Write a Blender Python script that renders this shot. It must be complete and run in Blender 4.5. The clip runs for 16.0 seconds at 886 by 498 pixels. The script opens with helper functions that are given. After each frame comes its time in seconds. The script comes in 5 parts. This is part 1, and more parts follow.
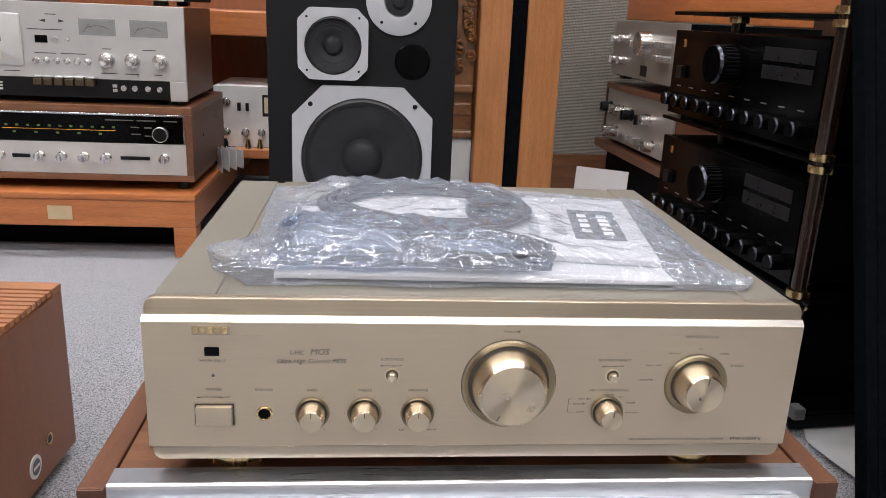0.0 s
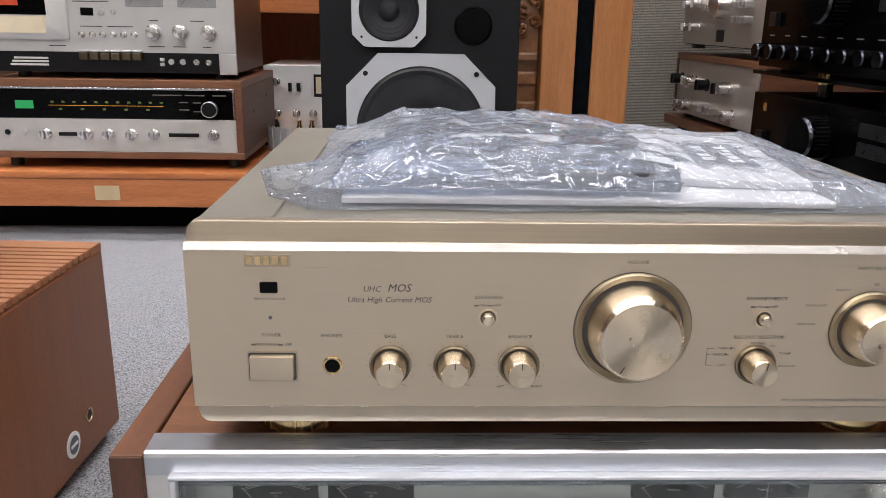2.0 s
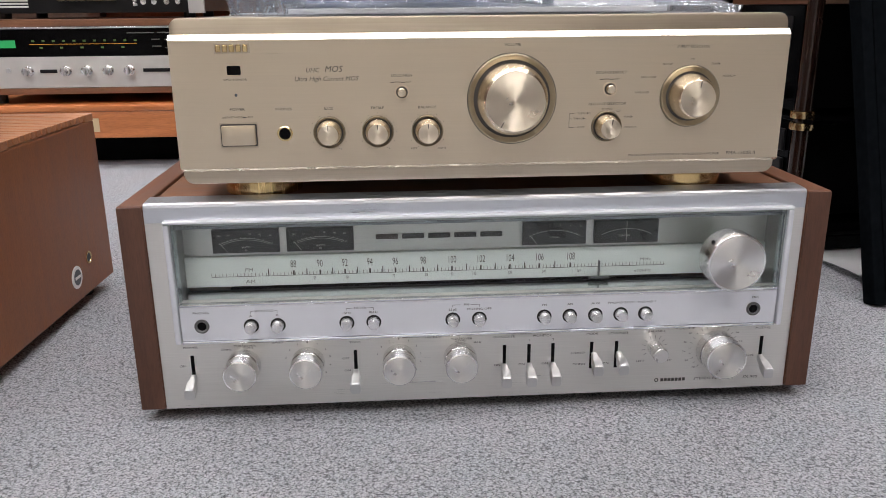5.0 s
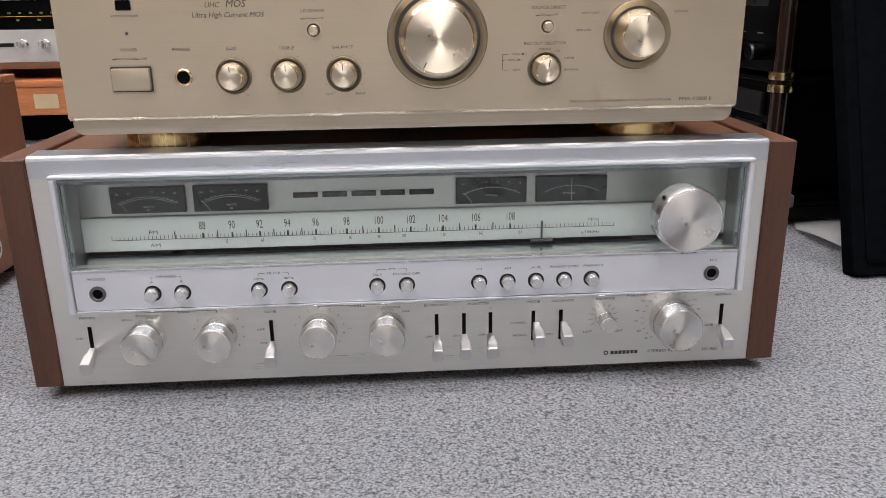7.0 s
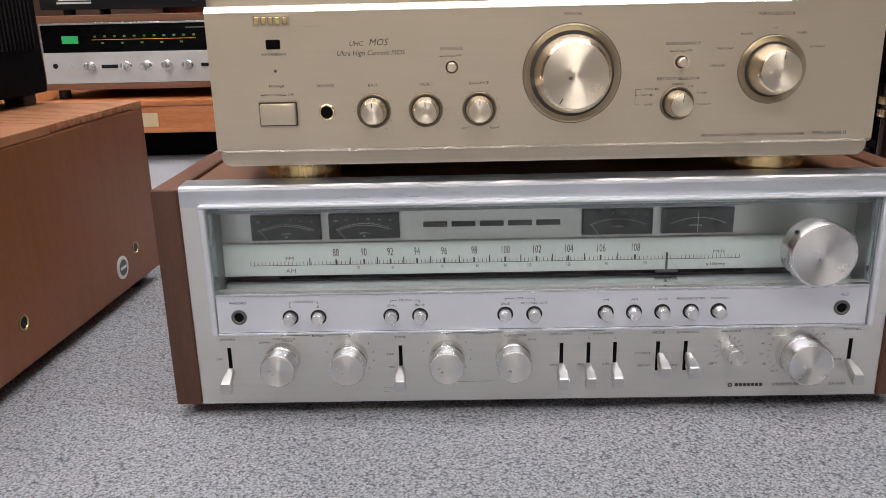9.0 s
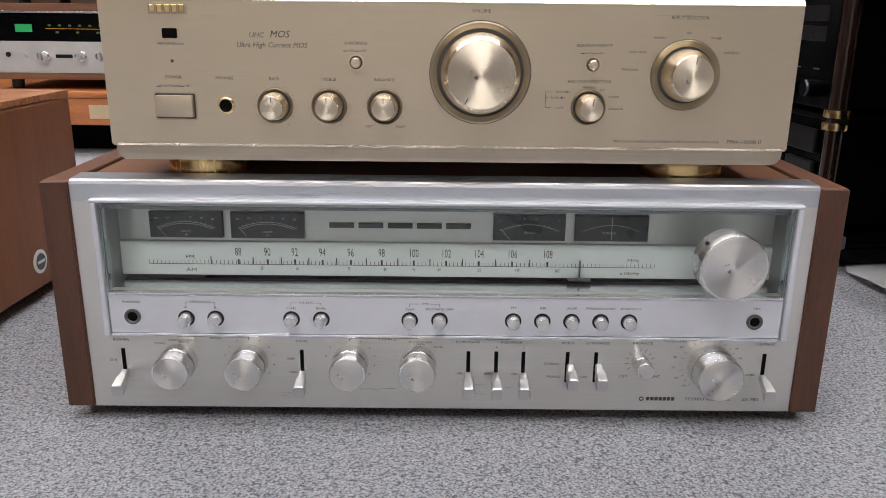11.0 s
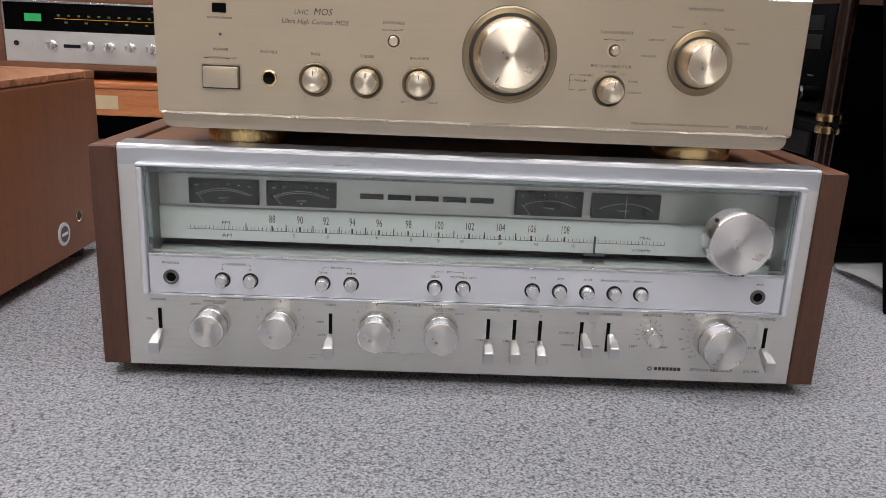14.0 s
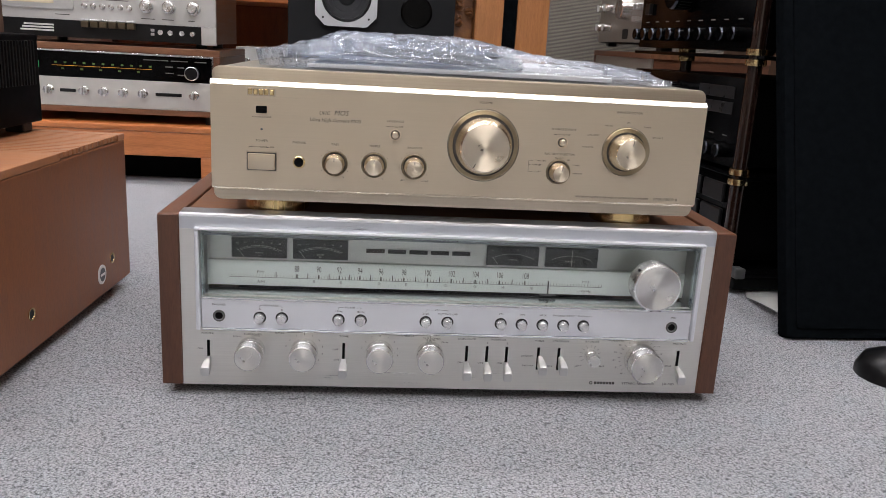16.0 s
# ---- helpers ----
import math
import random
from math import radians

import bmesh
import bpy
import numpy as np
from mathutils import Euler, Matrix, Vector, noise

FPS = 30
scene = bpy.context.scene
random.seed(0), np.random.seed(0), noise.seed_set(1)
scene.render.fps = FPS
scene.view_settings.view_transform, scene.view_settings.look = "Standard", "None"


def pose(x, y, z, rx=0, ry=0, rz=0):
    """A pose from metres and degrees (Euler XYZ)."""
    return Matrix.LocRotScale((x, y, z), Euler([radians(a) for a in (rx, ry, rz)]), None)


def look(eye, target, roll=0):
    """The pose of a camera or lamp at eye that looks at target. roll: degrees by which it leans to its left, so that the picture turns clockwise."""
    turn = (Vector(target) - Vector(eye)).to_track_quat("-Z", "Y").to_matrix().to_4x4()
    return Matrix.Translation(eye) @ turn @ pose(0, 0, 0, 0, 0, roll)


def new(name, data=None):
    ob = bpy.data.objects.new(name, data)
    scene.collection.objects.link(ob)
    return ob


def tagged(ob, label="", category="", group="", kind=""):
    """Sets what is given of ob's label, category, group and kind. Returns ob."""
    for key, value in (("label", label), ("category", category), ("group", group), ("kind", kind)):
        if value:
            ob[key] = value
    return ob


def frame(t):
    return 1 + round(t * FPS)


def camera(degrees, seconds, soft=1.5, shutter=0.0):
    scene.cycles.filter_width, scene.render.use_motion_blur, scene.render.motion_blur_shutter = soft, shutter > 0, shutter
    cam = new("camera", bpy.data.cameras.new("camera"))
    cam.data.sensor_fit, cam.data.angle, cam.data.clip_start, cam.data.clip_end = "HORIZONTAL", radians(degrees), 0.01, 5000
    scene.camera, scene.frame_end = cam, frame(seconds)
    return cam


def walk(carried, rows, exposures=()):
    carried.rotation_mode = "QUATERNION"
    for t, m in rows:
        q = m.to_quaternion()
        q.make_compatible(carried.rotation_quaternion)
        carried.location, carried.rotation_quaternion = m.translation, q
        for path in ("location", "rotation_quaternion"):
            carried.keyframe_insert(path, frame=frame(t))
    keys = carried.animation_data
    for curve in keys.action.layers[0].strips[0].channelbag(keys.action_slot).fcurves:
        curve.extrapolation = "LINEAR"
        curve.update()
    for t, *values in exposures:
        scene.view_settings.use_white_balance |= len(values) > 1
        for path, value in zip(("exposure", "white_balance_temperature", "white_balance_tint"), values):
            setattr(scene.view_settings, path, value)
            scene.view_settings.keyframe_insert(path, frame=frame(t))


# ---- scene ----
cam = camera(58.2, 16.0, 0.6)
PATH = [
    (0, (-0.077, -0.503, 0.512), (0.102, 1.405, -0.06), 2.5),
    (0.5, (-0.101, -0.462, 0.47), (0.059, 1.442, -0.118), 2.1),
    (1, (-0.156, -0.398, 0.431), (-0.029, 1.509, -0.158), 0.9),
    (1.5, (-0.144, -0.404, 0.421), (-0.056, 1.509, -0.155), 0.6),
    (2, (-0.101, -0.414, 0.429), (-0.04, 1.505, -0.132), 0.9),
    (2.5, (-0.064, -0.415, 0.432), (-0.013, 1.509, -0.112), 1.3),
    (3, (-0.034, -0.427, 0.433), (0.01, 1.503, -0.091), 2.0),
    (3.5, (0.002, -0.432, 0.432), (0.051, 1.501, -0.08), 2.8),
    (4, (-0.005, -0.494, 0.412), (0.082, 1.441, -0.085), 0.4),
    (4.5, (-0.05, -0.589, 0.349), (0.064, 1.33, -0.203), -0.0),
    (4.7, (-0.072, -0.601, 0.337), (0.052, 1.312, -0.232), -0.4),
    (6.8, (-0.012, -0.557, 0.291), (0.088, 1.341, -0.331), -0.9),
    (7, (-0.009, -0.551, 0.285), (0.105, 1.351, -0.323), -0.8),
    (7.5, (0.006, -0.55, 0.297), (0.076, 1.361, -0.29), -1.4),
    (8, (-0.045, -0.554, 0.318), (-0.027, 1.357, -0.27), -1.9),
    (8.2, (-0.071, -0.56, 0.31), (-0.077, 1.352, -0.278), -2.2),
    (10.3, (-0.027, -0.549, 0.301), (-0.068, 1.37, -0.262), 0.0),
    (10.5, (-0.023, -0.547, 0.302), (-0.055, 1.37, -0.266), 0.1),
    (11, (-0.003, -0.539, 0.297), (0.004, 1.378, -0.275), 0.6),
    (11.5, (0.015, -0.521, 0.277), (0.05, 1.398, -0.286), 0.9),
    (12, (0.007, -0.524, 0.246), (0.07, 1.393, -0.321), 1.3),
    (12.5, (0.017, -0.537, 0.247), (0.094, 1.385, -0.303), 1.7),
    (13, (0.007, -0.538, 0.248), (0.077, 1.387, -0.289), 2.1),
    (13.5, (-0.023, -0.554, 0.255), (0.031, 1.372, -0.282), 2.1),
    (14, (-0.035, -0.58, 0.276), (0.017, 1.345, -0.265), 2.5),
    (14.5, (-0.032, -0.646, 0.298), (0.023, 1.278, -0.246), 2.5),
    (15, (-0.042, -0.668, 0.328), (0.037, 1.247, -0.242), 2.9),
    (15.5, (-0.066, -0.71, 0.335), (0.035, 1.22, -0.179), 2.8),
    (16, (-0.076, -0.742, 0.35), (0.093, 1.186, -0.151), 3.2),
]
walk(cam, [(t, look(eye, target, roll)) for t, eye, target, roll in PATH], [(0, 0.0), (8.2, 0.0), (10.3, -0.1), (16, -0.1)])

# ---- world and lights ----
world = bpy.data.worlds.new("world")
scene.world = world
world.use_nodes = True
world.node_tree.nodes["Background"].inputs[0].default_value = (0.8, 0.85, 0.9, 1)
world.node_tree.nodes["Background"].inputs[1].default_value = 0.15
LAMP_POWER = 20.5


# ---- materials ----
def nodes_of(name):
    m = bpy.data.materials.new(name)
    m.use_nodes = True
    t = m.node_tree
    return m, t, t.nodes["Principled BSDF"]


def coords(t, scale=(1, 1, 1), kind="Object"):
    c = t.nodes.new("ShaderNodeTexCoord")
    mp = t.nodes.new("ShaderNodeMapping")
    mp.inputs["Scale"].default_value = scale
    t.links.new(c.outputs[kind], mp.inputs["Vector"])
    return mp.outputs["Vector"]


def noise_tex(t, vec, scale, detail=3.0, rough=0.55):
    n = t.nodes.new("ShaderNodeTexNoise")
    n.inputs["Scale"].default_value = scale
    n.inputs["Detail"].default_value = detail
    n.inputs["Roughness"].default_value = rough
    t.links.new(vec, n.inputs["Vector"])
    return n.outputs["Fac"]


def ramp(t, fac, stops):
    r = t.nodes.new("ShaderNodeValToRGB")
    els = r.color_ramp.elements
    els[0].position, els[0].color = stops[0][0], (*stops[0][1], 1)
    els[1].position, els[1].color = stops[-1][0], (*stops[-1][1], 1)
    for p, c in stops[1:-1]:
        e = els.new(p)
        e.color = (*c, 1)
    t.links.new(fac, r.inputs["Fac"])
    return r.outputs["Color"]


def remap(t, fac, lo, hi):
    r = t.nodes.new("ShaderNodeMapRange")
    r.inputs["From Min"].default_value, r.inputs["From Max"].default_value = 0.3, 0.7
    r.inputs["To Min"].default_value, r.inputs["To Max"].default_value = lo, hi
    t.links.new(fac, r.inputs["Value"])
    return r.outputs["Result"]


def bump(t, b, fac, strength, dist):
    n = t.nodes.new("ShaderNodeBump")
    n.inputs["Strength"].default_value = strength
    n.inputs["Distance"].default_value = dist
    t.links.new(fac, n.inputs["Height"])
    if not b.inputs["Normal"].is_linked:
        t.links.new(n.outputs["Normal"], b.inputs["Normal"])
    return n.outputs["Normal"]


def plain(name, color, rough=0.5, metal=0.0, vary=0.12, scale=30.0, bumps=0.1, coat=0.0, spec=0.5):
    """Paint, plastic or cast metal: colour and gloss vary at two scales."""
    m, t, b = nodes_of(name)
    v = coords(t)
    big = noise_tex(t, v, scale, 4)
    fine = noise_tex(t, v, scale * 25, 2)
    dark = tuple(c * (1 - vary) for c in color)
    lite = tuple(min(1, c * (1 + vary)) for c in color)
    t.links.new(ramp(t, big, [(0.3, dark), (0.7, lite)]), b.inputs["Base Color"])
    b.inputs["Metallic"].default_value = metal
    t.links.new(remap(t, big, max(0.03, rough * 0.85), min(1, rough * 1.15)), b.inputs["Roughness"])
    b.inputs["Coat Weight"].default_value = coat
    b.inputs["Specular IOR Level"].default_value = spec
    if bumps:
        bump(t, b, fine, bumps, 0.0004)
    return m


def brushed(name, color, rough=0.3, metal=1.0, along=(6, 900, 900), vary=0.07, aniso=0.0):
    """Metal brushed along one axis."""
    m, t, b = nodes_of(name)
    v = coords(t, along)
    lines = noise_tex(t, v, 1.0, 4, 0.7)
    big = noise_tex(t, coords(t), 14, 3)
    c0, c1 = tuple(c * (1 - vary) for c in color), tuple(min(1, c * (1 + vary)) for c in color)
    t.links.new(ramp(t, lines, [(0.3, c0), (0.7, c1)]), b.inputs["Base Color"])
    mix = t.nodes.new("ShaderNodeMath")
    mix.operation = "ADD"
    t.links.new(remap(t, lines, rough * 0.8, rough * 1.1), mix.inputs[0])
    t.links.new(remap(t, big, -0.03, 0.03), mix.inputs[1])
    t.links.new(mix.outputs[0], b.inputs["Roughness"])
    b.inputs["Metallic"].default_value = metal
    b.inputs["Anisotropic"].default_value = aniso
    bump(t, b, lines, 0.04, 0.0002)
    return m


def spun(name, color, rough=0.28):
    """Metal turned on a lathe round the y axis."""
    m, t, b = nodes_of(name)
    b.inputs["Base Color"].default_value = (*color, 1)
    b.inputs["Metallic"].default_value = 1.0
    b.inputs["Roughness"].default_value = rough
    b.inputs["Anisotropic"].default_value = 0.95
    b.inputs["Anisotropic Rotation"].default_value = 0.25
    tan = t.nodes.new("ShaderNodeTangent")
    tan.direction_type, tan.axis = "RADIAL", "Y"
    t.links.new(tan.outputs["Tangent"], b.inputs["Tangent"])
    return m


def wood(name, dark, lite, along=(3, 30, 30), rough=0.4, scale=3.0, coat=0.0):
    m, t, b = nodes_of(name)
    v = coords(t, along)
    warp = noise_tex(t, v, scale, 6, 0.65)
    fine = noise_tex(t, coords(t, tuple(a * 12 for a in along)), scale, 3, 0.6)
    mid = tuple((a + c) / 2 for a, c in zip(dark, lite))
    base = ramp(t, warp, [(0.28, dark), (0.5, mid), (0.72, lite)])
    pores = ramp(t, fine, [(0.35, (0.72, 0.68, 0.66)), (0.55, (1, 1, 1))])
    mul = t.nodes.new("ShaderNodeMix")
    mul.data_type, mul.blend_type = "RGBA", "MULTIPLY"
    mul.inputs[0].default_value = 0.6
    t.links.new(base, mul.inputs[6])
    t.links.new(pores, mul.inputs[7])
    t.links.new(mul.outputs[2], b.inputs["Base Color"])
    t.links.new(remap(t, warp, rough * 0.85, rough * 1.2), b.inputs["Roughness"])
    b.inputs["Coat Weight"].default_value = coat
    b.inputs["Coat Roughness"].default_value = 0.15
    bump(t, b, fine, 0.15, 0.0003)
    return m


def carpet_mat():
    """Felted loop pile: pale loops with small dark pits between them, faintly blotched in hue."""
    m, t, b = nodes_of("grey_carpet")
    v = coords(t)
    warp = t.nodes.new("ShaderNodeTexNoise")
    warp.inputs["Scale"].default_value = 130
    t.links.new(v, warp.inputs["Vector"])
    add = t.nodes.new("ShaderNodeMixRGB")
    add.blend_type = "ADD"
    add.inputs[0].default_value = 0.006
    t.links.new(v, add.inputs[1])
    t.links.new(warp.outputs["Color"], add.inputs[2])
    vor = t.nodes.new("ShaderNodeTexVoronoi")
    vor.inputs["Scale"].default_value = 430
    t.links.new(add.outputs[0], vor.inputs["Vector"])
    fine = noise_tex(t, v, 620, 4, 0.8)
    mid = noise_tex(t, v, 230, 4, 0.75)
    big = noise_tex(t, v, 4, 3)
    hue = noise_tex(t, v, 15, 3, 0.6)
    pits = t.nodes.new("ShaderNodeMath")
    pits.operation = "MULTIPLY_ADD"
    pits.inputs[1].default_value = 0.35
    t.links.new(vor.outputs["Distance"], pits.inputs[0])
    t.links.new(fine, pits.inputs[2])
    col = ramp(t, pits.outputs[0], [(0.467, (0.80, 0.806, 0.832)), (0.634, (0.59, 0.597, 0.622)), (0.734, (0.34, 0.346, 0.365)), (0.834, (0.085, 0.089, 0.098))])
    last = col
    for fac, stops in ((mid, [(0.36, (0.70, 0.715, 0.74)), (0.60, (1.0, 1.0, 1.0))]), (big, [(0.3, (0.92, 0.92, 0.92)), (0.7, (1, 1, 1))]), (hue, [(0.34, (0.955, 0.985, 1.0)), (0.5, (0.985, 0.985, 0.99)), (0.66, (1.0, 0.975, 0.985))])):
        mul = t.nodes.new("ShaderNodeMixRGB")
        mul.blend_type = "MULTIPLY"
        mul.inputs[0].default_value = 1.0
        t.links.new(last, mul.inputs[1])
        t.links.new(ramp(t, fac, stops), mul.inputs[2])
        last = mul.outputs[0]
    t.links.new(last, b.inputs["Base Color"])
    b.inputs["Roughness"].default_value = 0.95
    b.inputs["Sheen Weight"].default_value = 0.2
    inv = t.nodes.new("ShaderNodeMath")
    inv.operation = "SUBTRACT"
    inv.inputs[0].default_value = 1.0
    t.links.new(pits.outputs[0], inv.inputs[1])
    hgt = t.nodes.new("ShaderNodeMath")
    hgt.operation = "ADD"
    t.links.new(inv.outputs[0], hgt.inputs[0])
    t.links.new(mid, hgt.inputs[1])
    bump(t, b, hgt.outputs[0], 0.95, 0.0032)
    return m


def clear_sheet(name, rough, tint, haze, crease=0.0, crease_scale=60.0, gloss=1.0):
    """Clear glass or film: see-through, a little haze, and a surface gloss."""
    m = bpy.data.materials.new(name)
    m.use_nodes = True
    t = m.node_tree
    t.nodes.clear()
    out = t.nodes.new("ShaderNodeOutputMaterial")
    tr = t.nodes.new("ShaderNodeBsdfTransparent")
    tr.inputs["Color"].default_value = (*tint, 1)
    di = t.nodes.new("ShaderNodeBsdfDiffuse")
    di.inputs["Color"].default_value = (0.70, 0.79, 0.93, 1)
    gl = t.nodes.new("ShaderNodeBsdfGlossy")
    gl.inputs["Roughness"].default_value = rough
    fr = t.nodes.new("ShaderNodeFresnel")
    fr.inputs["IOR"].default_value = 1.5
    m1, m2 = t.nodes.new("ShaderNodeMixShader"), t.nodes.new("ShaderNodeMixShader")
    m1.inputs[0].default_value = haze
    t.links.new(tr.outputs[0], m1.inputs[1])
    t.links.new(di.outputs[0], m1.inputs[2])
    t.links.new(m1.outputs[0], m2.inputs[1])
    t.links.new(gl.outputs[0], m2.inputs[2])
    k = t.nodes.new("ShaderNodeMath")
    k.operation = "MULTIPLY_ADD"
    k.use_clamp = True
    k.inputs[1].default_value = gloss
    k.inputs[2].default_value = 0.035 if crease else 0.0
    t.links.new(fr.outputs[0], k.inputs[0])
    t.links.new(k.outputs[0], m2.inputs[0])
    t.links.new(m2.outputs[0], out.inputs["Surface"])
    if crease:
        v = coords(t)
        nz = t.nodes.new("ShaderNodeTexNoise")
        nz.noise_type = "RIDGED_MULTIFRACTAL"
        nz.inputs["Scale"].default_value = crease_scale
        nz.inputs["Detail"].default_value = 5.0
        nz.inputs["Distortion"].default_value = 0.6
        t.links.new(v, nz.inputs["Vector"])
        n1 = nz.outputs["Fac"]
        n = t.nodes.new("ShaderNodeBump")
        n.inputs["Strength"].default_value = crease
        n.inputs["Distance"].default_value = 0.004
        t.links.new(n1, n.inputs["Height"])
        for s in (gl, fr, di):
            t.links.new(n.outputs["Normal"], s.inputs["Normal"])
    return m


def glow(name, color, strength):
    m, t, b = nodes_of(name)
    b.inputs["Base Color"].default_value = (*color, 1)
    b.inputs["Emission Color"].default_value = (*color, 1)
    b.inputs["Emission Strength"].default_value = strength
    return m


CHAMPAGNE = brushed("champagne_aluminium", (0.625, 0.535, 0.405), 0.36, 0.85, (10, 1400, 1400), 0.03)
CHAMPAGNE_BAND = brushed("champagne_band", (0.50, 0.43, 0.33), 0.38, 0.85)
CHAMPAGNE_TOP = plain("champagne_painted_steel", (0.265, 0.247, 0.205), 0.42, 0.35, 0.05, 8, 0.25)
CHAMPAGNE_KNOB = spun("champagne_spun_aluminium", (0.80, 0.70, 0.54), 0.27)
CHAMPAGNE_SIDE = plain("champagne_satin", (0.72, 0.61, 0.45), 0.3, 0.9, 0.04, 40, 0.05)
# The front's champagne darkened: shade inside the dished rings, as colour.
CHAMPAGNE_DISH = plain("champagne_dish_shade", (0.36, 0.305, 0.215), 0.36, 0.8, 0.04, 40, 0.0)
# Paler than the front, to put the ceiling's reflection into the bevels.
CHAMFER = plain("pale_glint_metal", (0.92, 0.88, 0.80), 0.25, 0.9, 0.03, 40, 0.0)
BRASS = brushed("brushed_gold_brass", (0.72, 0.56, 0.30), 0.25, 1.0, (500, 500, 20))
SILVER = brushed("brushed_silver_aluminium", (0.72, 0.71, 0.675), 0.34, 0.85, (12, 1200, 1200), 0.05)
STRIP = plain("bright_strip_aluminium", (0.77, 0.785, 0.82), 0.36, 0.65, 0.03, 20, 0.03)
LEVER_METAL = plain("chromed_lever", (0.66, 0.66, 0.65), 0.34, 1.0, 0.03, 60, 0.0)
SILVER_BRIGHT = brushed("polished_aluminium", (0.78, 0.80, 0.83), 0.24, 1.0)
RAIL = brushed("rail_aluminium", (0.60, 0.625, 0.66), 0.32, 0.95, (12, 1200, 1200), 0.03)
SILVER_KNOB = spun("spun_silver_aluminium", (0.82, 0.82, 0.81), 0.25)
SILVER_FACE = plain("turned_silver", (0.76, 0.76, 0.75), 0.31, 1.0, 0.03, 60, 0.0)
CHAMPAGNE_FACE = plain("turned_champagne", (0.74, 0.65, 0.505), 0.31, 1.0, 0.03, 60, 0.0)
SILVER_SIDE = brushed("knurled_silver", (0.72, 0.72, 0.72), 0.3, 1.0, (900, 20, 900))
DIAL_PLATE = plain("dial_plate", (0.74, 0.78, 0.76), 0.4, 0.2, 0.03, 12, 0.0)
METER_PLATE = brushed("meter_plate", (0.62, 0.62, 0.60), 0.38, 0.7)
METER_FACE = plain("smoked_meter_face", (0.035, 0.036, 0.037), 0.3, 0.0, 0.2, 60, 0.0)
INK = plain("dark_ink", (0.05, 0.045, 0.04), 0.6, 0.0, 0.1, 60, 0.0)
INK_PALE = plain("pale_print", (0.62, 0.62, 0.58), 0.6, 0.0, 0.1, 60, 0.0)
BLACK = plain("black_plastic", (0.005, 0.005, 0.0055), 0.35, 0.0, 0.25, 40, 0.1, spec=0.3)
BLACK_GLOSS = plain("black_gloss", (0.0015, 0.0015, 0.0017), 0.16, 0.0, 0.25, 20, 0.02, spec=0.10)
BLACK_METAL = plain("black_painted_steel", (0.004, 0.004, 0.0045), 0.5, 0.0, 0.2, 25, 0.2, spec=0.03)
BLACK_VINYL = plain("black_vinyl", (0.009, 0.0095, 0.011), 0.6, 0.0, 0.15, 60, 0.5, spec=0.2)
BLACK_CLOTH = plain("black_grille_cloth", (0.0040, 0.0050, 0.0060), 1.0, 0.0, 0.3, 90, 0.8, spec=0.0)
CONE = plain("paper_cone", (0.02, 0.021, 0.024), 0.6, 0.0, 0.3, 30, 0.5, spec=0.3)
RUBBER = plain("rubber", (0.018, 0.018, 0.02), 0.45, 0.0, 0.1, 30, 0.1)
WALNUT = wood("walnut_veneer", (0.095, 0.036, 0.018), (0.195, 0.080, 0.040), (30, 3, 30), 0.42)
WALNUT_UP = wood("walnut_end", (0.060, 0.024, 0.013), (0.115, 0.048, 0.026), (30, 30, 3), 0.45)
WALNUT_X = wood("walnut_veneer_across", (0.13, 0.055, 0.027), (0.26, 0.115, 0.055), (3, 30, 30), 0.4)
CHERRY = wood("cherry_wood", (0.42, 0.135, 0.040), (0.62, 0.225, 0.075), (2, 25, 25), 0.35, coat=0.3)
CHERRY_UP = wood("cherry_upright", (0.36, 0.14, 0.045), (0.52, 0.225, 0.08), (25, 25, 2), 0.35, coat=0.3)
TEAK = wood("teak_veneer", (0.22, 0.085, 0.035), (0.36, 0.15, 0.07), (25, 3, 25), 0.45)
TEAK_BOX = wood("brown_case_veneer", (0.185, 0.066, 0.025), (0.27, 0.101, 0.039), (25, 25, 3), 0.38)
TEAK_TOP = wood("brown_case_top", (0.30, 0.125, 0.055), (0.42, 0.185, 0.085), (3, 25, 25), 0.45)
ROSEWOOD = wood("rosewood_gloss", (0.010, 0.0045, 0.003), (0.022, 0.009, 0.006), (30, 30, 3), 0.25, coat=0.35)
CARVED = wood("carved_wood", (0.16, 0.06, 0.02), (0.36, 0.15, 0.05), (12, 12, 12), 0.35, coat=0.3)
CARPET = carpet_mat()
PAPER = plain("white_paper", (0.82, 0.82, 0.81), 0.7, 0.0, 0.03, 20, 0.1)
TAN_CARD = plain("tan_card", (0.58, 0.45, 0.27), 0.6, 0.0, 0.06, 30, 0.1)
CARD = plain("cream_card", (0.74, 0.64, 0.45), 0.6, 0.0, 0.06, 30, 0.1)
PRINT_GREY = plain("dark_grey_print", (0.10, 0.11, 0.12), 0.5, 0.0, 0.1, 60, 0.0)
WALL = plain("cream_wall_paint", (0.55, 0.52, 0.46), 0.7, 0.0, 0.05, 3, 0.2)
# Dark tone picked to lower the bounce from the unseen walls.
WALL_DARK = wood("fill_cutting_dark_boards", (0.05, 0.025, 0.014), (0.10, 0.05, 0.028), (20, 20, 2), 0.5)
CEILING = plain("white_ceiling_paint", (0.80, 0.80, 0.78), 0.8, 0.0, 0.03, 3, 0.1)
SILVER_FAR = plain("satin_silver_panel", (0.66, 0.64, 0.60), 0.4, 0.6, 0.05, 25, 0.05)
SILVER_DIM = plain("warm_silver_panel", (0.44, 0.41, 0.36), 0.4, 0.6, 0.05, 25, 0.05)
MANUAL_PAPER = plain("manual_paper", (0.54, 0.54, 0.545), 0.7, 0.0, 0.04, 20, 0.1)
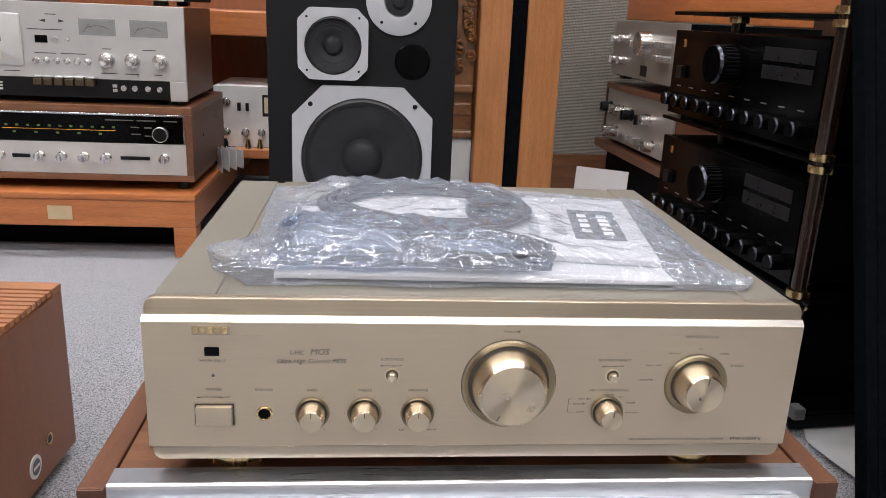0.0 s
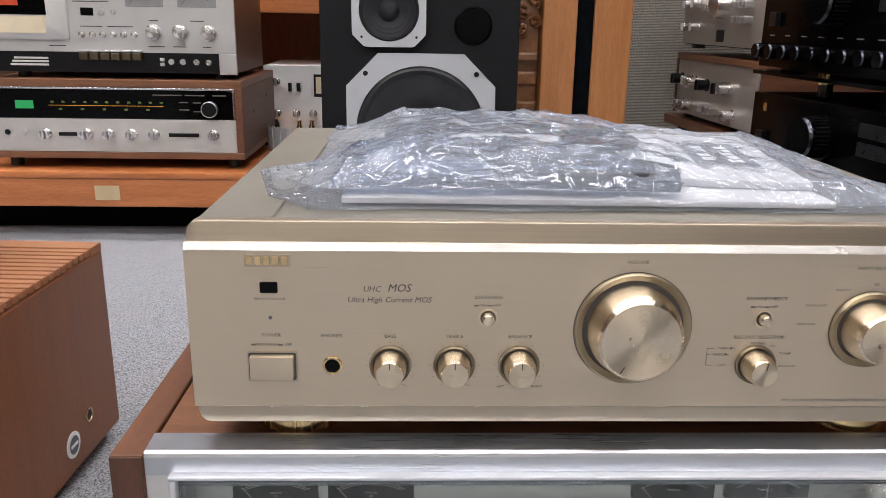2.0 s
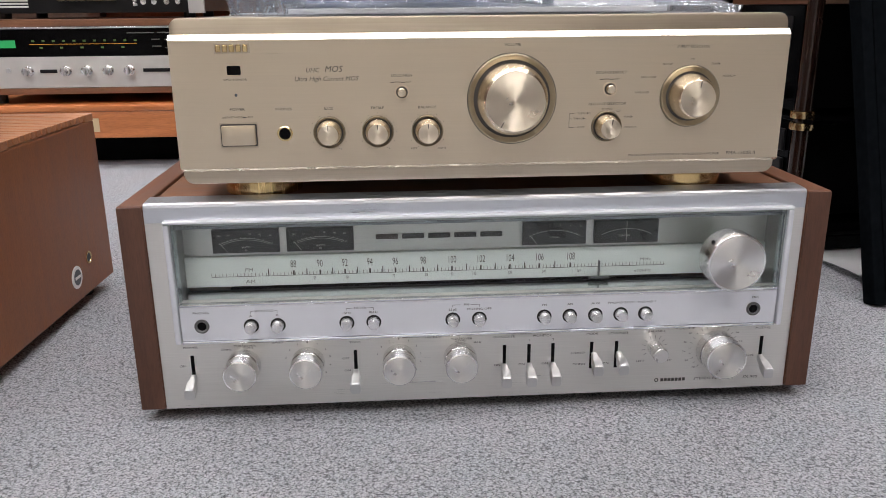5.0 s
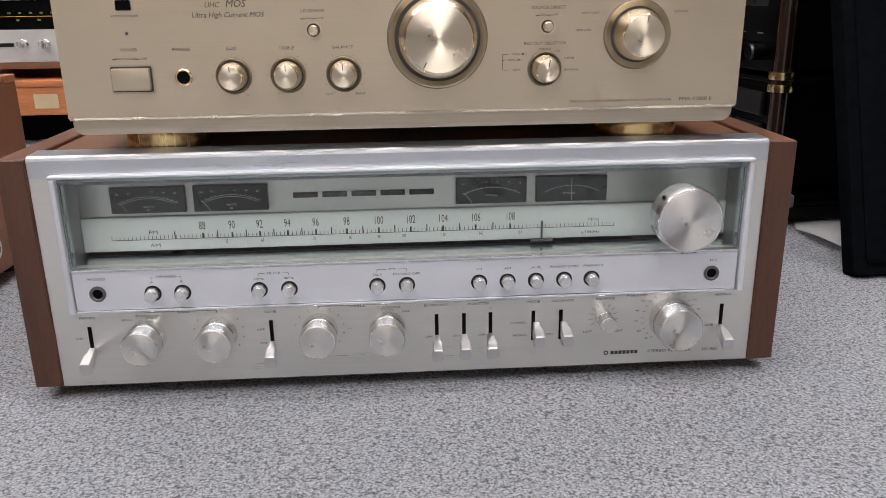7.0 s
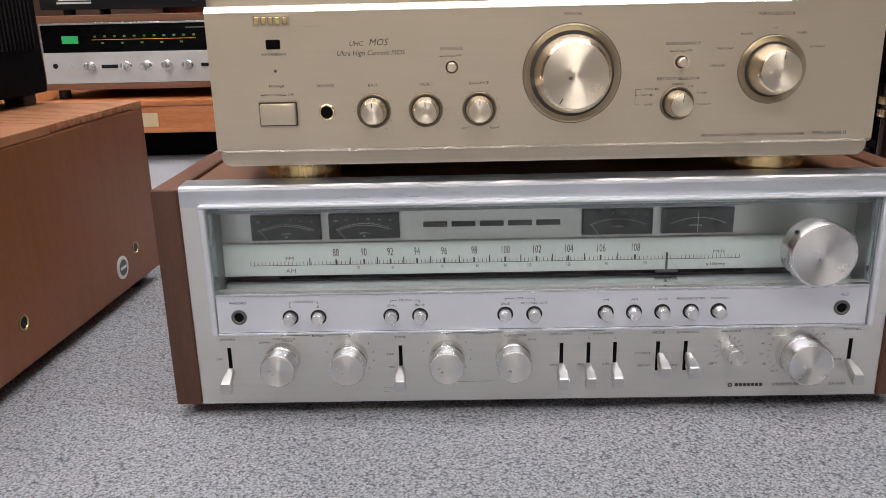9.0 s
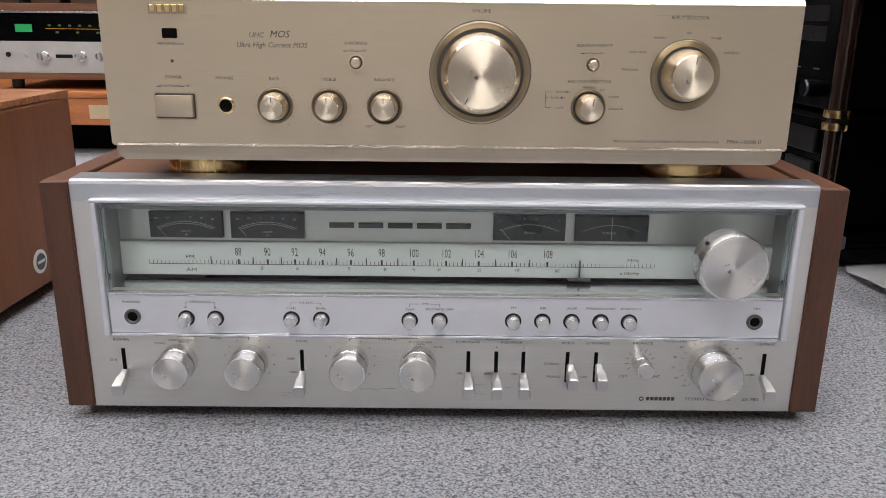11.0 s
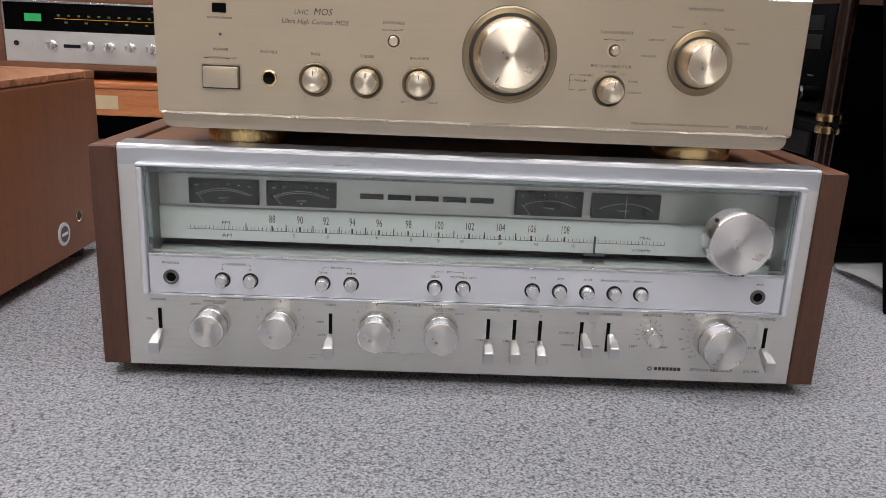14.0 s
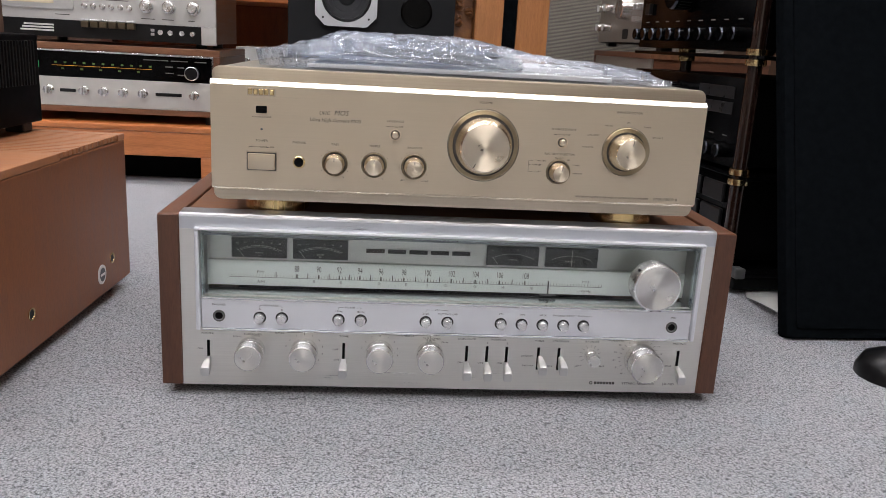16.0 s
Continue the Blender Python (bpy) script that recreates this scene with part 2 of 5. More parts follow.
# Silver darkened to carry the dim reflection on the recess walls.
RECESS = brushed("recess_shaded_metal", (0.26, 0.26, 0.25), 0.4, 0.7, (900, 900, 10))
SILVER_PLAIN = plain("cool_silver_panel", (0.585, 0.58, 0.56), 0.4, 0.5, 0.04, 25, 0.05)
FRAME_GREY = plain("light_grey_driver_frame", (0.52, 0.54, 0.56), 0.5, 0.2, 0.05, 25, 0.2)
WHITE_PLASTIC = plain("white_plastic", (0.78, 0.78, 0.76), 0.45, 0.0, 0.04, 30, 0.05)
GLASS = clear_sheet("clear_acrylic", 0.03, (0.965, 0.985, 0.975), 0.0, gloss=0.6)
GLASS_EDGE = clear_sheet("acrylic_edge", 0.12, (0.85, 0.90, 0.88), 0.12, gloss=1.2)
FILM = clear_sheet("clear_plastic_film", 0.05, (0.985, 0.99, 1.0), 0.17, 0.65, 110, gloss=0.55)
FILM_INNER = clear_sheet("crinkled_film", 0.05, (0.42, 0.50, 0.64), 0.09, 0.95, 190, gloss=1.1)
GREEN_GLOW = glow("green_dial_glow", (0.02, 0.35, 0.10), 0.18)
AMBER_GLOW = glow("amber_dial_glow", (0.7, 0.32, 0.03), 0.1)
PALE_GREEN = plain("pale_green_print", (0.09, 0.16, 0.04), 0.5, 0.0, 0.1, 60, 0.0)
LAMP_GLOW = glow("fluorescent_diffuser", (1.0, 0.97, 1.0), LAMP_POWER)


def woven_mat():
    m, t, b = nodes_of("woven_grille_cloth")
    v = coords(t)
    w = t.nodes.new("ShaderNodeTexBrick")
    w.inputs["Scale"].default_value = 60
    w.inputs["Color1"].default_value = (0.42, 0.39, 0.32, 1)
    w.inputs["Color2"].default_value = (0.30, 0.28, 0.24, 1)
    w.inputs["Mortar"].default_value = (0.12, 0.11, 0.10, 1)
    w.inputs["Mortar Size"].default_value = 0.05
    sp = t.nodes.new("ShaderNodeSeparateXYZ")
    cb = t.nodes.new("ShaderNodeCombineXYZ")
    t.links.new(v, sp.inputs[0])
    t.links.new(sp.outputs[0], cb.inputs[0])
    t.links.new(sp.outputs[2], cb.inputs[1])
    t.links.new(cb.outputs[0], w.inputs["Vector"])
    t.links.new(w.outputs["Color"], b.inputs["Base Color"])
    b.inputs["Roughness"].default_value = 0.9
    bump(t, b, w.outputs["Fac"], 0.6, 0.002)
    return m


WOVEN = woven_mat()


# ---- building tools ----
def part(name, bm, material, parent=None, label="", smooth=False):
    """Link a bmesh as one mesh object under a thing or a part."""
    me = bpy.data.meshes.new(name)
    bm.normal_update()
    bm.to_mesh(me)
    bm.free()
    if smooth:
        for p in me.polygons:
            p.use_smooth = True
        me.set_sharp_from_angle(angle=radians(38))
    me.materials.append(material)
    ob = new(name, me)
    if parent:
        ob.parent = parent
    if label:
        ob["label"] = label
    return ob


def thing(name, m, label, category, group="", kind=""):
    ob = new(name)
    ob.empty_display_size = 0.02
    ob.matrix_basis = m
    return tagged(ob, label, category, group, kind)


def B():
    return bmesh.new()


def box(bm, x0, x1, y0, y1, z0, z1, bev=0.0, seg=2):
    g = bmesh.ops.create_cube(bm, size=1, matrix=Matrix.Translation(((x0 + x1) / 2, (y0 + y1) / 2, (z0 + z1) / 2)) @ Matrix.Diagonal((x1 - x0, y1 - y0, z1 - z0, 1)))
    if bev:
        edges = list({e for v in g["verts"] for e in v.link_edges})
        bmesh.ops.bevel(bm, geom=edges, offset=bev, segments=seg, affect="EDGES", profile=0.5)
    return bm


def lathe(bm, profile, m=None, seg=40, axis="y"):
    """Turn (radius, height) pairs round an axis; heights run towards the viewer (-y) or up (z)."""
    m = m or Matrix()
    rings = []
    for r, h in profile:
        ring = []
        if r <= 1e-6:
            ring = [bm.verts.new(m @ Vector((0, -h, 0) if axis == "y" else (0, 0, h)))]
        else:
            for i in range(seg):
                a = 2 * math.pi * i / seg
                p = (r * math.sin(a), -h, r * math.cos(a)) if axis == "y" else (r * math.cos(a), r * math.sin(a), h)
                ring.append(bm.verts.new(m @ Vector(p)))
        rings.append(ring)
    for a, b in zip(rings, rings[1:]):
        for i in range(seg):
            j = (i + 1) % seg
            if len(a) == 1 and len(b) == 1:
                continue
            if len(a) == 1:
                bm.faces.new((a[0], b[j], b[i]))
            elif len(b) == 1:
                bm.faces.new((a[i], a[j], b[0]))
            else:
                bm.faces.new((a[i], a[j], b[j], b[i]))
    bmesh.ops.recalc_face_normals(bm, faces=bm.faces)
    return bm


def prism(bm, pts, y0, y1, bev=0.0):
    """A flat shape in x and z, from y0 to y1."""
    a = [bm.verts.new((x, y0, z)) for x, z in pts]
    b = [bm.verts.new((x, y1, z)) for x, z in pts]
    n = len(pts)
    bm.faces.new(a)
    bm.faces.new(b[::-1])
    for i in range(n):
        bm.faces.new((a[i], b[i], b[(i + 1) % n], a[(i + 1) % n]))
    bmesh.ops.recalc_face_normals(bm, faces=bm.faces)
    if bev:
        edges = [e for e in bm.edges if abs(e.verts[0].co.y - y0) < 1e-7 and abs(e.verts[1].co.y - y0) < 1e-7]
        bmesh.ops.bevel(bm, geom=edges, offset=bev, segments=2, affect="EDGES", profile=0.5)
    return bm


def round_rect(x0, x1, z0, z1, r, n=6):
    pts = []
    for cx, cz, a0 in ((x1 - r, z1 - r, 0), (x0 + r, z1 - r, 90), (x0 + r, z0 + r, 180), (x1 - r, z0 + r, 270)):
        for i in range(n + 1):
            a = radians(a0 + 90 * i / n)
            pts.append((cx + r * math.cos(a), cz + r * math.sin(a)))
    return pts


def tube(bm, pts, r, seg=8, closed=False):
    """A round cable through a row of points."""
    pts = [Vector(p) for p in pts]
    n = len(pts)
    rings = []
    for i, p in enumerate(pts):
        a = pts[(i - 1) % n] if closed or i else p
        b = pts[(i + 1) % n] if closed or i < n - 1 else p
        d = (b - a).normalized()
        u = d.cross(Vector((0.13, 0.21, 0.97))).normalized()
        w = d.cross(u)
        rings.append([bm.verts.new(p + r * (math.cos(2 * math.pi * k / seg) * u + math.sin(2 * math.pi * k / seg) * w)) for k in range(seg)])
    last = n if closed else n - 1
    for i in range(last):
        a, b = rings[i], rings[(i + 1) % n]
        for k in range(seg):
            bm.faces.new((a[k], a[(k + 1) % seg], b[(k + 1) % seg], b[k]))
    if not closed:
        bm.faces.new(rings[0][::-1])
        bm.faces.new(rings[-1])
    bmesh.ops.recalc_face_normals(bm, faces=bm.faces)
    return bm


def turned_face(parent, r, length, material, name="knob_face"):
    """The end of a knob with fine turned grooves."""
    bm = B()
    n = 2 * max(8, int(r / 0.0005))
    prof = [(r, length - 0.0002)] + [(r * (1 - i / n), length + (0.00014 if i % 2 else 0.00003)) for i in range(n)] + [(0, length + 0.00005)]
    lathe(bm, prof, None, 72)
    return part(name, bm, material, parent)


def letters(name, items, material, parent, y=-0.0003, shear=0.0, label="", turn=None, wide=1.0, bold=0.0):
    """Words as thin raised print facing the viewer. items: (words, x, z, height of capitals)."""
    out = bmesh.new()
    for words, x, z, h in items:
        cu = bpy.data.curves.new("words", "FONT")
        cu.body, cu.size, cu.align_x, cu.align_y = words, h * 1.37, "CENTER", "CENTER"
        cu.shear, cu.resolution_u, cu.offset = shear, 2, h * bold
        ob = bpy.data.objects.new("words", cu)
        scene.collection.objects.link(ob)
        bpy.context.view_layer.update()
        me = bpy.data.meshes.new_from_object(ob.evaluated_get(bpy.context.evaluated_depsgraph_get()))
        me.transform((turn or Matrix()) @ Matrix.Translation((x, y, z)) @ pose(0, 0, 0, 90) @ Matrix.Diagonal((wide, 1, 1, 1)))
        out.from_mesh(me)
        bpy.data.objects.remove(ob)
        bpy.data.curves.remove(cu)
        bpy.data.meshes.remove(me)
    return tagged(part(name, out, material, parent, label), kind="stuff")


def strokes(bm, x0, z0, x1, z1, w, y=-0.0003):
    """A thin printed line from one place to another on a front."""
    d = Vector((x1 - x0, 0, z1 - z0)).normalized()
    n = Vector((-d.z, 0, d.x)) * w / 2
    p, q = Vector((x0, y, z0)), Vector((x1, y, z1))
    bm.faces.new([bm.verts.new(v) for v in (p - n, q - n, q + n, p + n)])


def arc(bm, cx, cz, r, a0, a1, w, n=14, y=-0.0003):
    for i in range(n):
        a, b = radians(a0 + (a1 - a0) * i / n), radians(a0 + (a1 - a0) * (i + 1) / n)
        strokes(bm, cx + r * math.sin(a), cz + r * math.cos(a), cx + r * math.sin(b), cz + r * math.cos(b), w, y)


# ---- the room ----
def slab(name, x0, x1, y0, y1, z0, z1, material, label, category):
    return tagged(part(name, box(B(), x0, x1, y0, y1, z0, z1), material), label, category, kind="structure")


slab("floor", -2.6, 2.6, -3.2, 3.2, -0.05, 0.0, CARPET, "mottled grey loop pile carpet over the shop floor", "carpet")
# Added walls, out of view: dark ones cut fill, the cream one returns light.
slab("wall_north", -2.7, 2.7, 3.2, 3.3, 0.0, 2.6, WALL_DARK, "unseen dark brown boarded wall added to cut fill light", "wall")
slab("wall_south", -2.7, 2.7, -3.3, -3.2, 0.0, 2.6, WALL, "unseen plain cream wall added to brighten the fronts", "wall")
slab("wall_east", 2.6, 2.7, -3.2, 3.2, 0.0, 2.6, WALL_DARK, "unseen dark brown boarded wall added to cut fill light", "wall")
slab("wall_west", -2.7, -2.6, -3.2, 3.2, 0.0, 2.6, WALL_DARK, "unseen dark brown boarded wall added to cut fill light", "wall")
slab("ceiling", -2.7, 2.7, -3.3, 3.3, 2.6, 2.7, CEILING, "plain white ceiling of the shop", "ceiling")


def ceiling_light(x, y):
    t = thing("ceiling_light", pose(x, y, 2.6), "white fluorescent ceiling light with a bright diffuser", "ceiling light", "ceiling lights")
    part("housing", box(B(), -0.66, 0.66, -0.17, 0.17, -0.05, 0.0, 0.004), WHITE_PLASTIC, t)
    part("diffuser", box(B(), -0.62, 0.62, -0.13, 0.13, -0.062, -0.051), LAMP_GLOW, t)


for lx in (-1.85, -0.5, 0.85):
    for ly in (-2.0, -0.4, 1.2):
        ceiling_light(lx, ly)


SOCKET_GREY = plain("socket_grey", (0.10, 0.10, 0.10), 0.4, 0.2, 0.1, 60, 0)
# ---- the silver stereo receiver on the carpet ----
rec = thing("stereo_receiver", pose(0, 0, 0), "silver stereo receiver in a walnut case standing on the carpet", "receiver")
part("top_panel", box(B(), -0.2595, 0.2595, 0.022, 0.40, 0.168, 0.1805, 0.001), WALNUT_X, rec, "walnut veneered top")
for sx in (-1, 1):
    a, b = sorted((sx * 0.2602, sx * 0.2795))
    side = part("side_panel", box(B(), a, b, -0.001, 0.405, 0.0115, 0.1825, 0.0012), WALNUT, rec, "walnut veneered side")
    part("front_edge", box(B(), a + 0.0004, b - 0.0004, -0.0025, -0.0011, 0.0122, 0.1818, 0.0004), WALNUT_UP, side, "darker walnut end strip")
part("back_panel", box(B(), -0.2595, 0.2595, 0.392, 0.40, 0.014, 0.1675), BLACK_METAL, rec)
part("bottom_plate", box(B(), -0.2595, 0.2595, 0.012, 0.391, 0.0125, 0.016), BLACK_METAL, rec)
for fx in (-0.225, 0.225):
    for fy in (0.045, 0.35):
        part("foot", lathe(B(), [(0, 0), (0.017, 0), (0.019, 0.004), (0.019, 0.0122), (0, 0.0122)], Matrix.Translation((fx, fy, 0)), 24, "z"), RUBBER, rec)
# faceplate: lower plate, two cheeks and the rounded top rail round the dial opening
WX0, WX1, WZ0, WZ1 = -0.2405, 0.2440, 0.1035, 0.1685
fp = B()
cols, rows = (-0.2598, WX0, WX1, 0.2598), (0.0112, 0.1033, 0.1687)
gridv = [[fp.verts.new((x, 0.0, z)) for x in cols] for z in rows]
plate = [fp.faces.new((gridv[j][i], gridv[j][i + 1], gridv[j + 1][i + 1], gridv[j + 1][i])) for j in range(2) for i in range(3) if (i, j) != (1, 1)]
ext = bmesh.ops.extrude_face_region(fp, geom=plate)
bmesh.ops.translate(fp, verts=[e for e in ext["geom"] if isinstance(e, bmesh.types.BMVert)], vec=(0, 0.006, 0))
bmesh.ops.recalc_face_normals(fp, faces=fp.faces)
face = part("faceplate", fp, SILVER, rec, "brushed silver aluminium")
rail = B()
prof = [(0.0, 0.1688), (0.0, 0.1806), (0.0008, 0.1826), (0.0028, 0.1838), (0.0215, 0.1846), (0.0215, 0.1690)]
va = [rail.verts.new((-0.2598, y, z)) for y, z in prof]
vb = [rail.verts.new((0.2598, y, z)) for y, z in prof]
rail.faces.new(va)
rail.faces.new(vb[::-1])
for i in range(len(prof)):
    j = (i + 1) % len(prof)
    rail.faces.new((va[i], vb[i], vb[j], va[j]))
bmesh.ops.recalc_face_normals(rail, faces=rail.faces)
part("top_rail", rail, RAIL, rec, "polished aluminium rail along the front")
# the recess behind the dial glass
part("recess_side", box(B(), WX0 - 0.003, WX0, 0.0062, 0.034, 0.1, 0.1685), RECESS, rec)
part("recess_side", box(B(), WX1, WX1 + 0.003, 0.0062, 0.034, 0.1, 0.1685), RECESS, rec)
part("recess_top", box(B(), WX0, WX1, 0.0218, 0.034, 0.166, 0.1678), SILVER, rec)
part("recess_step", box(B(), WX0, WX1, 0.0062, 0.0238, 0.0990, 0.1030, 0.0008), SILVER_BRIGHT, rec)
part("recess_groove", box(B(), WX0, WX1, 0.0240, 0.034, 0.0985, 0.1012), BLACK, rec, "dark slot under the dial")
plate_up = part("meter_panel", box(B(), WX0, WX1, 0.0300, 0.0335, 0.1325, 0.1658), METER_PLATE, rec, "satin grey panel round the meters")
dial = part("dial_scale_plate", box(B(), WX0, WX1, 0.0270, 0.0335, 0.1062, 0.1322, 0.0006), DIAL_PLATE, rec, "pale silver tuning dial plate")
ink = B()
DIAL_Y = 0.0267
strokes(ink, -0.2195, 0.1149, 0.1570, 0.1149, 0.0004, DIAL_Y)
n_ticks = 128
for i in range(n_ticks + 1):
    tx = -0.2195 + i * (0.3765 / n_ticks)
    strokes(ink, tx, 0.1150, tx, 0.1178, 0.0004, DIAL_Y)
FM = [(88, -0.153), (90, -0.1314), (92, -0.111), (94, -0.0905), (96, -0.0695), (98, -0.0465), (100, -0.0226), (102, 0.0015), (104, 0.0259), (106, 0.0507), (108, 0.077)]
for k, (f_, fx) in enumerate(FM):
    strokes(ink, fx, 0.1150, fx, 0.1190, 0.0014, DIAL_Y)
    nx = FM[k + 1][1] if k < 10 else fx + 0.026
    if k < 10:
        strokes(ink, (fx + nx) / 2, 0.1150, (fx + nx) / 2, 0.1205, 0.0008, DIAL_Y)
for bx in (-0.1735,):
    strokes(ink, bx, 0.1150, bx, 0.1208, 0.0008, DIAL_Y)
tagged(part("dial_ticks", ink, INK, dial), kind="stuff")
letters("dial_numbers", [(str(a), x, 0.1243, 0.0066) for a, x in FM], INK, dial, DIAL_Y, wide=0.55)
letters("dial_numbers", [(str(a), x, 0.1118, 0.0028) for a, x in ((55, -0.136), (60, -0.1095), (70, -0.071), (80, -0.044), (90, -0.0226), (100, -0.004), (120, 0.026), (140, 0.0547), (160, 0.0845))], INK, dial, DIAL_Y, wide=0.6)
letters("dial_words", [("FM", -0.189, 0.1203, 0.0030), ("AM", -0.1885, 0.1102, 0.0030), ("MHz", 0.141, 0.1203, 0.0026), ("x10kHz", 0.139, 0.1102, 0.0026)], INK, dial, DIAL_Y, wide=1.35)
nd = box(B(), 0.1005, 0.1015, 0.0235, 0.0260, 0.1068, 0.1205)
box(nd, 0.0925, 0.1095, 0.0230, 0.0262, 0.1050, 0.1069, 0.0004)
part("dial_pointer", nd, SOCKET_GREY, dial)


def meter(x0, x1, words, kind):
    m = part("meter", box(B(), x0, x1, 0.0255, 0.0298, 0.1355, 0.1550, 0.0003), METER_FACE, rec, "dark smoked meter window")
    s, cx, w = B(), (x0 + x1) / 2, x1 - x0
    y = 0.0252
    arc(s, cx, 0.1000, 0.0478, -26, 26, 0.0003, 14, y)
    if kind != "tuning":
        for i in range(13):
            a = radians(-26 + 52 * i / 12)
            strokes(s, cx + 0.0478 * math.sin(a), 0.1000 + 0.0478 * math.cos(a), cx + 0.0490 * math.sin(a), 0.1000 + 0.0490 * math.cos(a), 0.0003, y)
    if kind == "watt":
        arc(s, cx, 0.1000, 0.0465, -24, 24, 0.0003, 14, y)
    if kind == "tuning":
        strokes(s, cx, 0.1365, cx, 0.1535, 0.0004, y)
    else:
        strokes(s, x0 + 0.012, 0.1362, x0 + 0.006, 0.1440, 0.0003, y)
    tagged(part("meter_scale", s, INK_PALE, m), kind="stuff")
    if kind == "watt":
        top = [(a, cx - 0.021 + 0.0082 * i, 0.1515 - abs(i - 2.5) * 0.0006, 0.0016) for i, a in enumerate((".001", "0.1", "1", "10", "40", "60"))]
        letters("meter_print", top + [(words, cx, 0.1402, 0.0016), ("8\u03a9", cx, 0.1378, 0.0014)], INK_PALE, m, y)
    elif kind == "signal":
        letters("meter_print", [(str(i), cx - 0.021 + 0.0085 * i, 0.1525 - abs(i - 2.5) * 0.0007, 0.0015) for i in range(6)] + [(words, cx, 0.1418, 0.0016)], INK_PALE, m, y, wide=1.2)
    else:
        letters("meter_print", [(words, cx - 0.002, 0.1418, 0.0016)], INK_PALE, m, y, wide=1.2)


meter(-0.2165, -0.1630, "WATTS", "watt")
meter(-0.1570, -0.1030, "WATTS", "watt")
meter(0.0360, 0.0890, "SIGNAL", "signal")
meter(0.0960, 0.1500, "TUNING", "tuning")
for i in range(5):
    x = -0.085 + i * 0.02155
    part("indicator_window", box(B(), x, x + 0.0183, 0.0285, 0.0298, 0.1431, 0.1472, 0.0002), plain("smoked_lens", (0.07, 0.055, 0.05) if i == 0 else (0.05, 0.05, 0.052), 0.3, 0, 0.1, 60, 0), rec)
# the glass stands a little proud of the faceplate
pane = part("dial_glass", box(B(), WX0 + 0.0004, WX1 - 0.0004, -0.0042, -0.0012, 0.1036, 0.1640, 0.0003), GLASS, rec, "clear acrylic dial window")
pane.visible_shadow = False
ed = part("glass_edge", box(B(), WX0 + 0.0004, WX1 - 0.0004, -0.0042, 0.0052, 0.1642, 0.1683, 0.0006), GLASS_EDGE, rec, "bright polished acrylic edge")
ed.visible_shadow = False
for x in (WX0 + 0.0004, WX1 - 0.0020):
    e2 = part("glass_edge", box(B(), x, x + 0.0016, -0.0008, 0.0052, 0.1037, 0.1638, 0.0002), GLASS_EDGE, rec)
    e2.visible_shadow = False
# bright bezel bars down both ends of the glass and the strip
for x0, x1 in ((-0.2452, -0.2408), (0.2442, 0.2486)):
    part("bezel_bar", box(B(), x0, x1, -0.0062, -0.0001, 0.0700, 0.1686, 0.0012), STRIP, rec, "bright polished bezel bar")
part("bezel_top", box(B(), -0.2452, 0.2486, -0.0066, -0.0001, 0.1688, 0.1712, 0.0008), STRIP, rec, "bright polished lip over the glass")
# button strip below the glass
strip = part("button_strip", box(B(), -0.2400, 0.2430, -0.0042, -0.0001, 0.0722, 0.1008, 0.0006), STRIP, rec, "brushed silver strip with push buttons")
part("strip_ledge", box(B(), -0.2400, 0.2430, -0.0058, -0.0001, 0.0700, 0.0720, 0.0006), SILVER_BRIGHT, rec)
part("strip_ledge", box(B(), -0.2400, 0.2430, -0.0050, -0.0001, 0.1010, 0.1032, 0.0006), SILVER_BRIGHT, rec)
SY = -0.0042


def push_button(x, z=0.0838):
    b = part("push_button", lathe(B(), [(0.0044, 0), (0.0044, 0.0075), (0.0040, 0.0082), (0, 0.0083)], seg=24), SILVER_KNOB, rec, smooth=True)
    b.location = (x, SY, z)
    r = part("collar", lathe(B(), [(0.0060, 0.0), (0.0060, 0.0005), (0.0046, 0.0006), (0.0046, 0)], seg=24), BLACK, b)


for x in (-0.185, -0.164, -0.1095, -0.088, -0.0245, -0.003, 0.050, 0.071, 0.092, 0.113, 0.1335):
    push_button(x)
for x in (-0.2235, 0.2240):
    j = part("jack_socket", lathe(B(), [(0.0058, 0), (0.0058, 0.0012), (0.0044, 0.0016), (0.0034, 0.0004)], seg=24), SOCKET_GREY, rec, "grey headphone or microphone socket", True)
    j.location = (x, SY, 0.0848)
    part("hole", lathe(B(), [(0.0036, 0.0006), (0, 0.0006)], seg=20), BLACK_GLOSS, j)
T = 0.0019
letters("lettering", [("PHONES", -0.2235, 0.0958, T), ("SPEAKERS", -0.1745, 0.0962, T), ("A", -0.185, 0.0922, T), ("B", -0.164, 0.0922, T), ("FILTER", -0.0985, 0.0962, T), ("15Hz", -0.1095, 0.0922, T), ("8kHz", -0.088, 0.0922, T),
                      ("FM", -0.0135, 0.0962, T), ("25\u00b5S", -0.0245, 0.0922, T), ("MUTING OFF", -0.003, 0.0922, T), ("FM", 0.050, 0.0938, T), ("AM", 0.071, 0.0938, T), ("AUX", 0.092, 0.0938, T), ("PHONO 2/MIC", 0.113, 0.0938, T), ("PHONO 1", 0.1345, 0.0938, T), ("MIC", 0.225, 0.0948, T)], INK, strip, SY - 0.0003, wide=1.3)
br = B()
